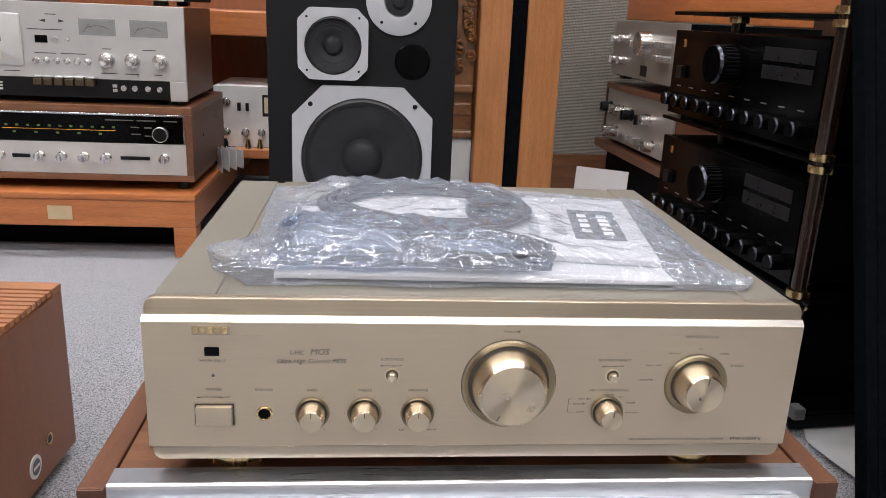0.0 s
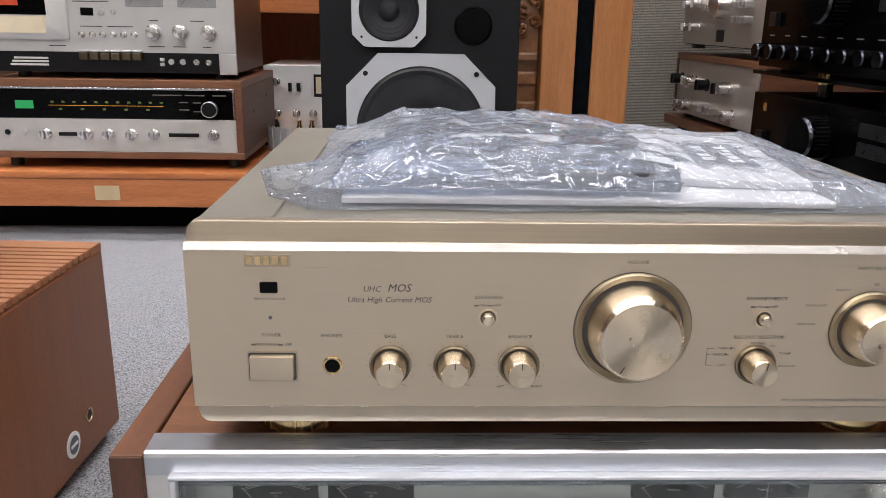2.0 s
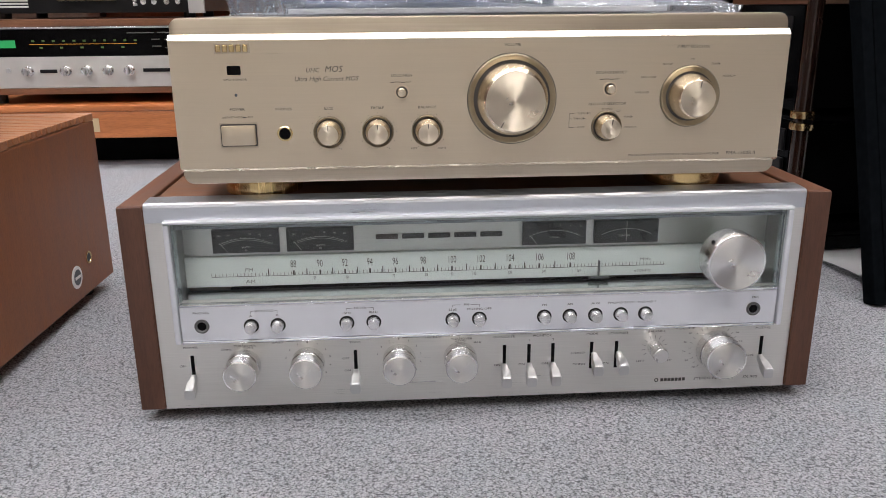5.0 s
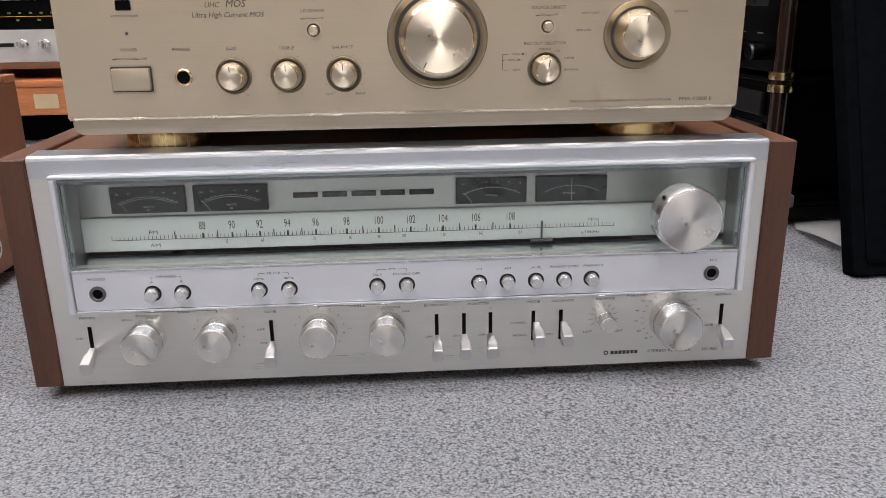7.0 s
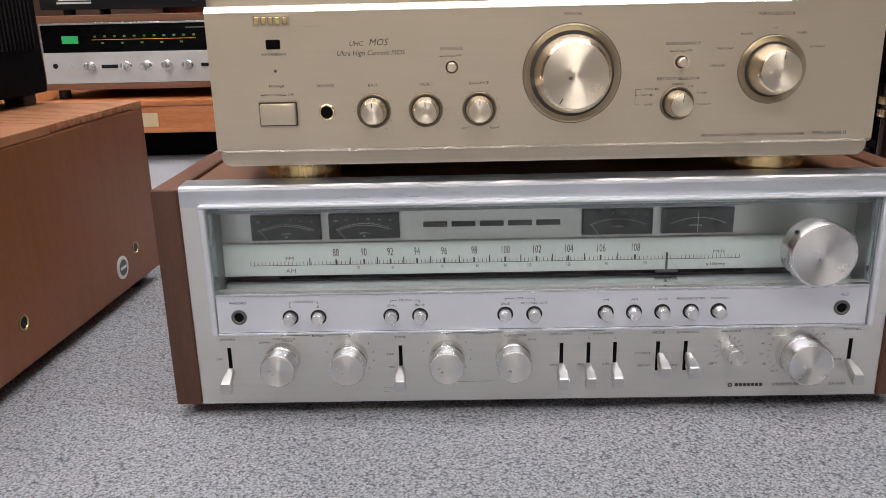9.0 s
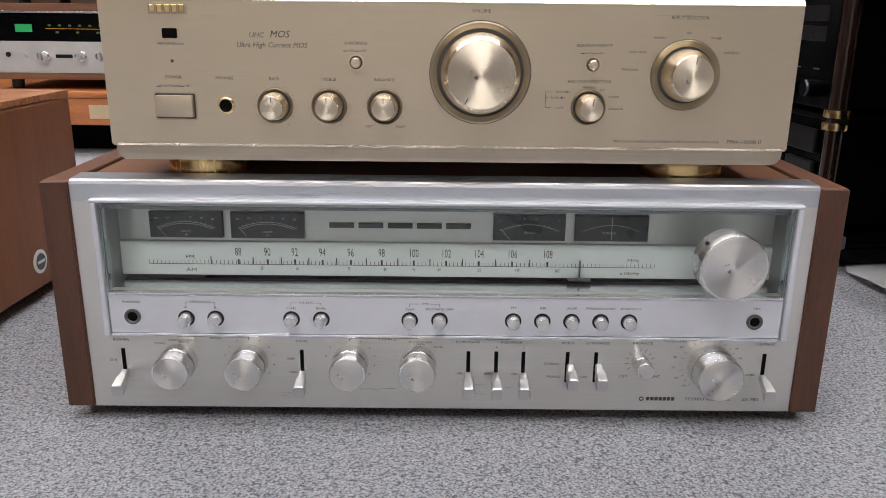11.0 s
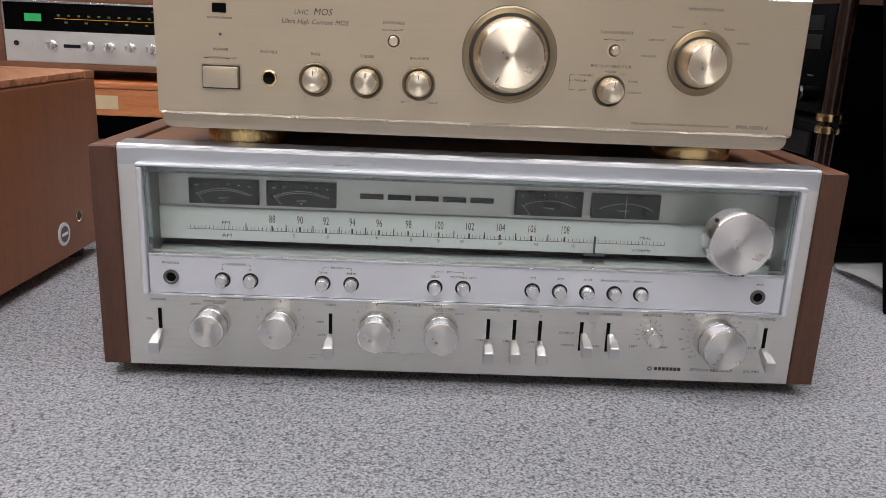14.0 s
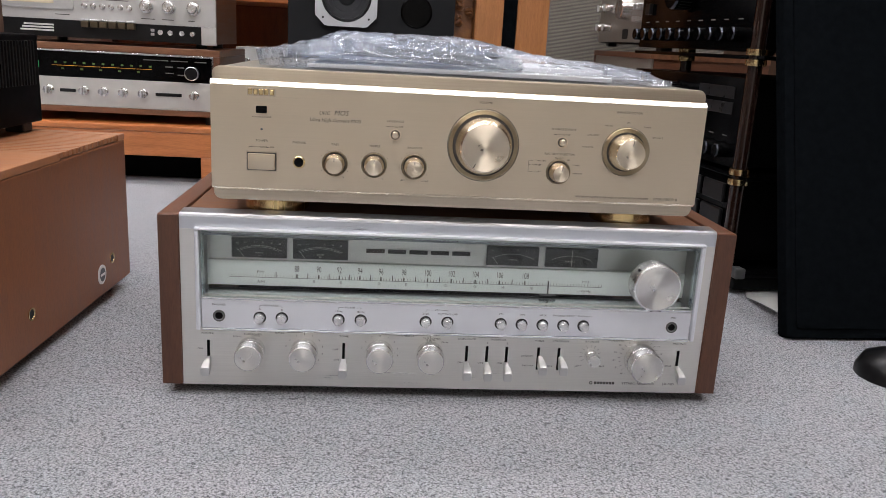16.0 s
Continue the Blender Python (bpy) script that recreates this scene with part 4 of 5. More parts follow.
for k in range(4):
    box(bars, 0.094, 0.1025, -0.030 + 0.0180 * k, -0.0185 + 0.0180 * k, 0.0057, 0.0061)
tagged(part("pale_bars", bars, PAPER, man), kind="stuff")
FLAT = pose(0.073, -0.008, 0.0060, 0, 0, -90) @ pose(0, 0, 0, -90)
letters("manual_lettering", [("PMA-1500R", 0.0, 0.0, 0.0125)], PRINT_GREY, man, 0.0, turn=FLAT, wide=0.9)
bar2 = box(B(), 0.046, 0.056, -0.054, 0.026, 0.0054, 0.0058)
part("grey_bar", bar2, plain("grey_print", (0.30, 0.31, 0.33), 0.5, 0, 0.1, 60, 0), man)
under = part("folded_sheet", box(B(), -0.150, 0.150, -0.108, 0.100, 0.0, 0.0040, 0.0008), MANUAL_PAPER, bag, "loose folded white sheet")
under.matrix_basis = pose(0.004, 0.160, 0.0018, 0, 0, -1.0)
coil = B()
for k in range(7):
    loop = []
    for i in range(80):
        a = 2 * math.pi * i / 80
        rx, ry = 0.095 + 0.0040 * math.sin(3 * a + k) - 0.0042 * (k % 4), 0.080 + 0.0035 * math.cos(2 * a + 2 * k) - 0.0040 * (k % 4)
        loop.append((-0.031 + rx * math.cos(a) + 0.002 * k, 0.228 + ry * math.sin(a), 0.0150 + 0.0050 * (k // 4) + 0.0012 * math.sin(2 * a + k) - 0.0015 * math.cos(a)))
    tube(coil, loop, 0.0030, 8, True)
part("cable_coil", coil, RUBBER, bag, "coiled black mains cable", True)
lead = B()
for k in range(5):
    loop = []
    for i in range(64):
        a = 2 * math.pi * i / 64
        rx, ry = 0.060 + 0.003 * math.sin(2 * a + k) - 0.0038 * (k % 3), 0.040 + 0.002 * math.cos(3 * a + k) - 0.0036 * (k % 3)
        loop.append((0.008 + rx * math.cos(a) - 0.001 * k, 0.098 + ry * math.sin(a), 0.0140 + 0.0048 * (k // 3) + 0.001 * math.sin(2 * a + k) - 0.003 * math.cos(a)))
    tube(lead, loop, 0.0030, 8, True)
part("cable_loop", lead, RUBBER, bag, "short loop of black cable", True)
plug = box(B(), 0.010, 0.050, 0.200, 0.222, 0.012, 0.027, 0.003)
part("mains_plug", plug, BLACK, bag, "black moulded plug", True)
WRAP = ((-0.156, 0.060), (0.060, 0.056), (0.012, 0.150), (-0.150, 0.185))
part("crinkled_wrap", pillow(B(), WRAP, lambda u, v: 0.006 + 0.015 * (u * (1 - u) * v * (1 - v) * 16) ** 0.5, 130, 80, 0.0050, 0.0100), FILM_INNER, bag, "crinkled wrapping film round small parts", True)

# ---- things on the carpet nearby ----
case = thing("wooden_amplifier_case", pose(-0.4145, 0.3500, 0.0, 0, 0, -2.6), "brown veneered amplifier case with a slotted top on the carpet", "amplifier case")
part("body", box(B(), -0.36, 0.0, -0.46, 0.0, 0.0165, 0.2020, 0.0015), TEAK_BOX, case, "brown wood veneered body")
bars = B()
y = -0.003
box(bars, -0.36, 0.0, -0.022, 0.0, 0.2022, 0.2105, 0.0008)
box(bars, -0.36, 0.0, -0.46, -0.196, 0.2022, 0.2105, 0.0008)
box(bars, -0.36, -0.335, -0.1955, -0.0225, 0.2022, 0.2105, 0.0008)
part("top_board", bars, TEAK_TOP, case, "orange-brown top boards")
for i in range(15):
    y0 = -0.1945 + i * 0.01145
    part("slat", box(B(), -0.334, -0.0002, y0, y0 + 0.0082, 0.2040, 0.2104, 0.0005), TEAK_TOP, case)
for x, y in ((-0.03, -0.03), (-0.03, -0.43), (-0.33, -0.03), (-0.33, -0.43)):
    part("foot", lathe(B(), [(0, 0), (0.014, 0), (0.015, 0.003), (0.015, 0.0164), (0, 0.0164)], Matrix.Translation((x, y, 0)), 20, "z"), RUBBER, case)
SIDE = pose(0, 0, 0, 0, 0, 90)
for y in (-0.064, -0.286):
    scw = part("recessed_screw", lathe(B(), [(0.0070, 0.0002), (0.0070, 0.0010), (0.0058, 0.0010), (0.0045, -0.001), (0.002, -0.0008), (0, -0.0008)], pose(0, y, 0.056) @ SIDE, 20), BRASS, case, "dark recessed brass screw", True)
    part("screw_hole", lathe(B(), [(0.0048, 0.0006), (0, 0.0006)], pose(0, y, 0.056) @ SIDE, 20), BLACK, scw)
bd = part("round_badge", lathe(B(), [(0.0125, 0.0002), (0.0125, 0.0011), (0, 0.0013)], pose(0, -0.100, 0.044) @ SIDE, 32), WHITE_PLASTIC, case, "round white sticker with a grey centre")
part("badge_centre", lathe(B(), [(0.0088, 0.0015), (0, 0.0016)], pose(0, -0.100, 0.044) @ SIDE, 28), PRINT_GREY, bd)
bb = B()
box(bb, 0.00165, 0.0020, -0.1065, -0.0935, 0.0425, 0.0455)
part("badge_bar", bb, WHITE_PLASTIC, bd)

pwr = thing("black_power_amplifier", pose(-0.5160, 0.3470, 0.2106, 0, 0, -2.6), "black vented power amplifier standing on the wooden case", "amplifier")
part("body", box(B(), -0.22, 0.0, -0.22, 0.0, 0.012, 0.122, 0.003), BLACK_METAL, pwr, "", True)
for i in range(26):
    part("cooling_fin", box(B(), 0.0002, 0.0030, -0.208 + i * 0.0075, -0.2045 + i * 0.0075, 0.060, 0.114, 0.0004), BLACK, pwr)
for x, y in ((-0.02, -0.025), (-0.02, -0.195), (-0.20, -0.025), (-0.20, -0.195)):
    part("foot", box(B(), x - 0.012, x + 0.012, y - 0.012, y + 0.012, 0.0, 0.0118, 0.002), RUBBER, pwr)

sheet = B()
ns = 14
grid = []
for j in range(ns + 1):
    for i in range(ns + 1):
        u, v = i / ns, j / ns
        grid.append(sheet.verts.new((0.17 * u - 0.024 * math.sin(math.pi * v) * (1 - u), 0.005 - 0.150 * v + 0.01 * u, 0.001 + 0.016 * max(0.0, 0.6 - u) * math.sin(math.pi * min(1.0, 1.25 * (1 - v))) + 0.001 * math.sin(5 * u))))
for j in range(ns):
    for i in range(ns):
        a = j * (ns + 1) + i
        sheet.faces.new((grid[a], grid[a + ns + 1], grid[a + ns + 2], grid[a + 1]))
bmesh.ops.solidify(sheet, geom=sheet.faces[:], thickness=0.0004)
paper = part("paper_sheet", sheet, PAPER)
paper.matrix_basis = pose(0.499, 0.394, 0.0008, 0, 0, 3)
tagged(paper, "curled white paper sheet lying on the carpet", "paper")

gr = thing("speaker_grille", pose(0.458, 0.190, 0.004) @ pose(0, 0, 0, 0, 0, 3) @ pose(0, 0, 0, -17.5), "tall black cloth speaker grille leaning against the rack", "speaker grille")
part("frame", prism(B(), round_rect(0.0, 0.34, 0.0, 0.78, 0.006), 0.0, 0.020, 0.003), BLACK_CLOTH, gr, "black cloth over a frame", True)
part("cloth_panel", prism(B(), round_rect(0.013, 0.327, 0.012, 0.768, 0.006), -0.0022, -0.0002, 0.001), BLACK_CLOTH, gr, "", True)

st = thing("black_stand", pose(0.538, 0.080, 0.0), "small black stand with a clamping knob on the carpet", "stand")
part("base", lathe(B(), [(0, 0), (0.047, 0), (0.047, 0.008), (0.040, 0.022), (0.020, 0.032), (0, 0.034)], None, 40, "z"), BLACK, st, "heavy round black base", True)
part("post", box(B(), 0.008, 0.034, -0.012, 0.012, 0.030, 0.150, 0.003), BLACK, st, "", True)
part("bracket", box(B(), -0.006, 0.009, -0.010, 0.010, 0.074, 0.090, 0.003), BLACK, st, "", True)
part("knob", lathe(B(), [(0.004, 0), (0.014, 0.002), (0.015, 0.010), (0.012, 0.016), (0, 0.017)], pose(0.008, 0, 0.105) @ pose(0, 0, 0, 0, 0, -90), 20), BLACK_GLOSS, st, "ribbed black clamping knob", True)

# ---- the bench and the audio units on it ----
FAR_SIZE = Matrix.Scale(1.03, 4)
bench = thing("wooden_bench", pose(-0.4344, 1.105, 0.0112) @ FAR_SIZE, "low cherry wood bench carrying audio units", "bench")
part("top_board", box(B(), -1.05, 0.0, 0.0, 0.80, 0.1060, 0.1190, 0.0025), CHERRY, bench, "", True)
part("front_rail", box(B(), -1.048, -0.002, 0.003, 0.024, 0.0520, 0.1058, 0.0020), CHERRY, bench, "orange-brown front rail")
part("side_rail", box(B(), -0.024, -0.002, 0.0245, 0.798, 0.0520, 0.1058, 0.0020), CHERRY, bench)
part("back_rail", box(B(), -1.048, -0.0245, 0.776, 0.798, 0.0520, 0.1058, 0.0020), CHERRY, bench)
for x in (-1.046, -0.046):
    part("leg", box(B(), x, x + 0.044, 0.004, 0.050, -0.0108, 0.0518, 0.002), CHERRY, bench)
# Black filler added in place of the shadow beneath the bench.
part("plinth", box(B(), -0.99, -0.06, 0.10, 0.74, -0.0108, 0.0518, 0.002), BLACK_METAL, bench, "black block standing in for the shadow under the bench")
part("card", box(B(), -0.283, -0.237, 0.0018, 0.0029, 0.0650, 0.0925, 0.0003), TAN_CARD, bench, "cream card on the rail")

tr = thing("tuner_receiver", pose(-0.4400, 1.135, 0.1340) @ FAR_SIZE, "vintage walnut cased receiver with green lit dial on the bench", "receiver")
W = 0.475
part("case_top", box(B(), -W, 0.0, 0.0, 0.33, 0.1520, 0.1660, 0.001), WALNUT_X, tr, "walnut case")
part("case_bottom", box(B(), -W, 0.0, 0.0, 0.33, 0.0200, 0.0320, 0.001), WALNUT_X, tr)
part("case_side", box(B(), -0.014, 0.0, 0.0, 0.33, 0.0322, 0.1518, 0.001), WALNUT, tr)
part("case_side", box(B(), -W, -W + 0.014, 0.0, 0.33, 0.0322, 0.1518, 0.001), WALNUT, tr)
part("back_panel", box(B(), -W + 0.0142, -0.0142, 0.32, 0.33, 0.0322, 0.1518), BLACK_METAL, tr)
lf = part("lower_panel", box(B(), -W + 0.0145, -0.0145, 0.002, 0.010, 0.0325, 0.0935, 0.0008), SILVER_FAR, tr, "satin silver lower front")
df = part("dial_glass", box(B(), -W + 0.0185, -0.0185, 0.004, 0.010, 0.0940, 0.1475, 0.0006), BLACK_GLOSS, tr, "black dial glass")
part("dial_frame", box(B(), -W + 0.0145, -0.0145, 0.001, 0.008, 0.1478, 0.1515, 0.0006), SILVER_BRIGHT, tr)
for x in (-W + 0.0146, -0.0180):
    part("dial_frame", box(B(), x, x + 0.0034, 0.001, 0.008, 0.0940, 0.1476, 0.0004), SILVER_BRIGHT, tr)
dl = B()
strokes(dl, -0.358, 0.1180, -0.147, 0.1180, 0.0009, 0.0037)
part("dial_line", dl, AMBER_GLOW, df, "amber tuning line")
dm = B()
for i in range(11):
    x = -0.353 + i * 0.0200
    box(dm, x, x + 0.0055, 0.0035, 0.0041, 0.1225, 0.1262)
    if i % 2:
        box(dm, x - 0.006, x, 0.0035, 0.0041, 0.1095, 0.1130)
tagged(part("dial_marks", dm, PALE_GREEN, df, "pale green dial figures as bars"), kind="stuff")
part("meter_window", box(B(), -0.418, -0.385, 0.0034, 0.0041, 0.1115, 0.1262), GREEN_GLOW, df, "green lit meter window")
pm = B()
for x0, x1, z in ((-0.165, -0.112, 0.1375), (-0.106, -0.070, 0.1375), (-0.055, -0.030, 0.1375), (-0.118, -0.102, 0.1245), (-0.092, -0.078, 0.1240), (-0.118, -0.100, 0.1110), (-0.092, -0.070, 0.1080)):
    box(pm, x0, x1, 0.0036, 0.0041, z, z + 0.0022)
tagged(part("dial_print", pm, plain("dim_print", (0.10, 0.10, 0.09), 0.5, 0, 0.1, 60, 0), df), kind="stuff")
rk = part("tuning_knob", lathe(B(), [(0.0145, 0), (0.0145, 0.012), (0.0125, 0.014), (0, 0.014)], None, 36), BLACK, tr, "black tuning knob with a silver rim", True)
rk.location = (-0.060, 0.0035, 0.1140)
part("rim", lathe(B(), [(0.0150, 0.0105), (0.0150, 0.0130), (0.0138, 0.0142), (0.0133, 0.0140)], None, 36), SILVER_SIDE, rk)


def lobed_knob(parent, x, z, y, r=0.0085, l=0.018, mat=None):
    k = part("knob", lathe(B(), [(r * 1.15, 0), (r * 1.15, 0.003), (r * 0.9, 0.004), (r, l * 0.6), (r * 0.95, l), (0, l)], None, 24), mat or SILVER_KNOB, parent, "", True)
    k.location = (x, y, z)
    part("pointer", box(B(), -0.0022, 0.0022, -l - 0.004, -l * 0.5, -r * 0.9, r * 0.9, 0.0006), mat or SILVER_SIDE, k)


for x in (-0.365, -0.291, -0.250, -0.208, -0.166, -0.056):
    lobed_knob(tr, x, 0.0660, 0.0018)
for x in (-0.437, -0.405):
    part("socket", lathe(B(), [(0.0050, 0), (0.0050, 0.002), (0.003, 0.002), (0, 0.001)], Matrix.Translation((x, 0.0018, 0.0680)), 18), BLACK if x < -0.42 else SILVER_SIDE, tr)
for x0, x1 in ((-0.343, -0.310), (-0.140, -0.084)):
    part("switch_bar", box(B(), x0, x1, -0.001, 0.0018, 0.0620, 0.0690, 0.0006), BLACK, tr, "black bar of push switches")
for x in (-0.03, -W + 0.03):
    for y in (0.04, 0.29):
        part("foot", lathe(B(), [(0, 0), (0.012, 0), (0.012, 0.0198), (0, 0.0198)], Matrix.Translation((x, y, 0)), 16, "z"), RUBBER, tr)
for y, z in ((0.10, 0.10), (0.24, 0.05), (0.24, 0.12)):
    part("side_screw", lathe(B(), [(0.004, 0.0002), (0.004, 0.001), (0, 0.001)], pose(0, y, z) @ SIDE, 12), BLACK, tr)

BRONZE = plain("dark_bronze", (0.10, 0.075, 0.045), 0.4, 0.6, 0.1, 60, 0)
deck = thing("cassette_deck", pose(-0.4522, 1.160, 0.3052) @ FAR_SIZE, "silver cassette deck with two meters on the receiver", "cassette deck")
DW = 0.45
part("cabinet", box(B(), -DW + 0.001, -0.001, 0.0085, 0.26, 0.0120, 0.1850, 0.001), WALNUT, deck, "brown wood cabinet")
dp = part("front_panel", box(B(), -DW, 0.0, 0.0, 0.008, 0.0475, 0.1870, 0.0008), SILVER_PLAIN, deck, "satin silver front")
part("panel_corner", box(B(), -0.032, 0.0, 0.0, 0.008, 0.0090, 0.0473, 0.0008), SILVER_PLAIN, deck)
part("black_strip", box(B(), -DW, -0.0322, 0.001, 0.008, 0.0110, 0.0473, 0.0008), BLACK, deck, "black lower strip with sockets")
for x0, x1 in ((-0.195, -0.127), (-0.101, -0.031)):
    mt = part("meter", box(B(), x0, x1, -0.0010, 0.0, 0.1290, 0.1600, 0.0005), plain("meter_bezel", (0.30, 0.30, 0.30), 0.4, 0.3, 0.1, 60, 0), deck, "level meter window")
    part("meter_card", box(B(), x0 + 0.003, x1 - 0.003, -0.0014, -0.0011, 0.1320, 0.1570), plain("meter_card", (0.26, 0.26, 0.25), 0.5, 0, 0.08, 60, 0), mt)
    ms = B()
    arc(ms, (x0 + x1) / 2, 0.105, 0.042, -32, 32, 0.0009, 12, -0.0017)
    strokes(ms, x0 + 0.008, 0.134, x0 + 0.020, 0.150, 0.0006, -0.0017)
    part("meter_scale", ms, INK, mt)
for x in (-0.147, -0.099, -0.047):
    kb = part("level_knob", lathe(B(), [(0.0135, 0), (0.0135, 0.009), (0.0100, 0.010), (0.0100, 0.020), (0.0088, 0.022), (0, 0.022)], None, 30), SILVER_KNOB, deck, "", True)
    kb.location = (x, 0, 0.0845)
    part("collar", lathe(B(), [(0.0139, 0.001), (0.0139, 0.008)], None, 30), SILVER_SIDE, kb)
for i in range(6):
    b = part("round_button", lathe(B(), [(0.0062, 0), (0.0062, 0.001), (0.0050, 0.001), (0.0048, 0.007), (0, 0.0075)], None, 20), SILVER_KNOB, deck, "", True)
    b.location = (-0.278 + i * 0.0189, 0, 0.0790)
    part("piano_key", box(B(), -0.284 + i * 0.0193, -0.268 + i * 0.0193, -0.012, 0.0009, 0.0340, 0.0470, 0.0015), BRONZE, deck, "dark bronze piano key")
    part("key_cap", box(B(), -0.284 + i * 0.0193, -0.268 + i * 0.0193, -0.0100, 0.0, 0.0482, 0.0515, 0.001), SILVER_SIDE, deck, "silver key edge")
for i, x in enumerate((-0.120, -0.099, -0.074)):
    part("socket", lathe(B(), [(0.0055, 0), (0.0055, 0.002), (0.0038, 0.002), (0.0034, 0.0006), (0, 0.0006)], Matrix.Translation((x, 0.001, 0.0315)), 20), SILVER_SIDE, deck)
part("small_knob", lathe(B(), [(0.0055, 0), (0.0052, 0.009), (0, 0.009)], Matrix.Translation((-0.050, 0.001, 0.0315)), 20), SILVER_KNOB, deck)
for z in (0.0270, 0.0355):
    part("slide_switch", box(B(), -0.140, -0.132, -0.003, 0.0009, z - 0.003, z + 0.003, 0.0006), SILVER_SIDE, deck)
cd = part("cassette_door", prism(B(), round_rect(-0.445, -0.300, 0.0690, 0.1640, 0.004), -0.0050, -0.0002, 0.0015), SILVER_PLAIN, deck, "silver cassette door", True)
part("cassette_window", box(B(), -0.440, -0.337, -0.0056, -0.0051, 0.1120, 0.1560, 0.0002), BLACK_GLOSS, cd)
part("cassette_tape", box(B(), -0.425, -0.385, -0.0062, -0.0057, 0.128, 0.142, 0.0002), plain("red_orange_card", (0.55, 0.07, 0.02), 0.5, 0, 0.08, 60, 0), cd, "red-orange strip in the window")
part("cassette_label", box(B(), -0.436, -0.340, -0.0062, -0.0051, 0.0800, 0.1100, 0.0002), CARD, cd)
part("counter", box(B(), -0.277, -0.254, -0.0010, 0.0009, 0.1120, 0.1260, 0.0003), BLACK_GLOSS, deck)
part("reset_button", lathe(B(), [(0.0065, 0), (0.0060, 0.004), (0, 0.004)], Matrix.Translation((-0.240, 0.0, 0.1185)), 18), SILVER_SIDE, deck)
part("reset_button", lathe(B(), [(0.0045, 0), (0.0040, 0.006), (0, 0.006)], Matrix.Translation((-0.217, 0.0, 0.1185)), 18), SILVER_KNOB, deck)
dpn = B()
for x0, x1, z in ((-0.290, -0.225, 0.1360), (-0.255, -0.235, 0.1640), (-0.280, -0.240, 0.0925), (-0.232, -0.185, 0.0925), (-0.155, -0.138, 0.1040), (-0.080, -0.055, 0.1040), (-0.160, -0.130, 0.0580), (-0.115, -0.090, 0.0580), (-0.060, -0.045, 0.0580), (-0.340, -0.310, 0.0575)):
    box(dpn, x0, x1, -0.0004, 0.0005, z, z + 0.0016)
for sx in (-1, 1):
    tri = [(-0.243 + sx * 0.012, 0.1560), (-0.243 + sx * 0.012, 0.1500), (-0.243 + sx * 0.024, 0.1530)]
    prism(dpn, tri, -0.0005, 0.0002)
tagged(part("printed_bars", dpn, INK, dp), kind="stuff")
sk = B()
for i in range(3):
    box(sk, -0.415 + 0.004 * i, -0.345, 0.0002, 0.0012, 0.0220 + 0.006 * i, 0.0255 + 0.006 * i)
tagged(part("pale_print", sk, INK_PALE, deck), kind="stuff")
for x in (-0.04, -DW + 0.04):
    for y in (0.04, 0.22):
        part("foot", lathe(B(), [(0, 0), (0.012, 0), (0.012, 0.0118), (0, 0.0118)], Matrix.Translation((x, y, 0)), 16, "z"), RUBBER, deck)

# a thin unit on top of the deck, of which the lower edge shows
tl = thing("flat_silver_unit", pose(-0.4522, 1.170, 0.4982) @ FAR_SIZE, "slim silver audio unit lying on the cassette deck", "audio unit")
part("body", box(B(), -0.45, 0.0, 0.004, 0.26, 0.010, 0.095, 0.001), BLACK_METAL, tl)
part("front_panel", box(B(), -0.45, 0.0, 0.0, 0.0038, 0.010, 0.095, 0.0008), SILVER_FAR, tl)
for x in (-0.05, -0.40):
    for y in (0.03, 0.22):
        part("foot", box(B(), x - 0.012, x + 0.012, y - 0.012, y + 0.012, 0.0, 0.0098, 0.001), RUBBER, tl)

# shelf behind with a white unit
sh = thing("cherry_shelf", pose(-0.675, 1.60, 0.0), "cherry wood shelf standing behind the bench", "shelf")
part("board", box(B(), -0.30, 0.42, 0.0, 0.3615, 0.431, 0.492, 0.003), CHERRY, sh)
part("back", box(B(), -0.30, 0.42, 0.362, 0.375, 0.0, 0.56, 0.001), wood("brown_back", (0.16, 0.055, 0.02), (0.26, 0.095, 0.035), (25, 25, 3), 0.5), sh)
for x in (-0.28, 0.38):
    part("post", box(B(), x, x + 0.038, 0.30, 0.355, 0.0, 0.4308, 0.002), WALNUT_UP, sh)
wu = thing("white_unit", pose(-0.483, 1.585, 0.1460) @ FAR_SIZE, "pale silver audio unit with small switches on the bench", "audio unit")
part("body", box(B(), 0.0, 0.30, 0.004, 0.25, 0.008, 0.158, 0.002), WHITE_PLASTIC, wu)
part("front_panel", box(B(), 0.0, 0.30, 0.0, 0.0038, 0.008, 0.158, 0.001), WHITE_PLASTIC, wu)
for x, z in ((0.03, 0.120), (0.075, 0.045), (0.115, 0.045), (0.03, 0.045)):
    lobed_knob(wu, x, z, 0.0, 0.008, 0.016)
for x in (0.062, 0.082):
    part("switch", box(B(), x - 0.004, x + 0.004, -0.010, -0.0002, 0.098, 0.118, 0.001), BLACK, wu)
part("meter_window", box(B(), 0.118, 0.170, -0.001, -0.0001, 0.085, 0.138, 0.0004), BLACK, wu)
part("meter_card", box(B(), 0.123, 0.165, -0.0016, -0.0011, 0.093, 0.132), CARD, wu)
for x in (0.03, 0.27):
    for y in (0.03, 0.22):
        part("foot", box(B(), x - 0.012, x + 0.012, y - 0.012, y + 0.012, -0.0116, 0.0078, 0.001), RUBBER, wu)
cb = B()
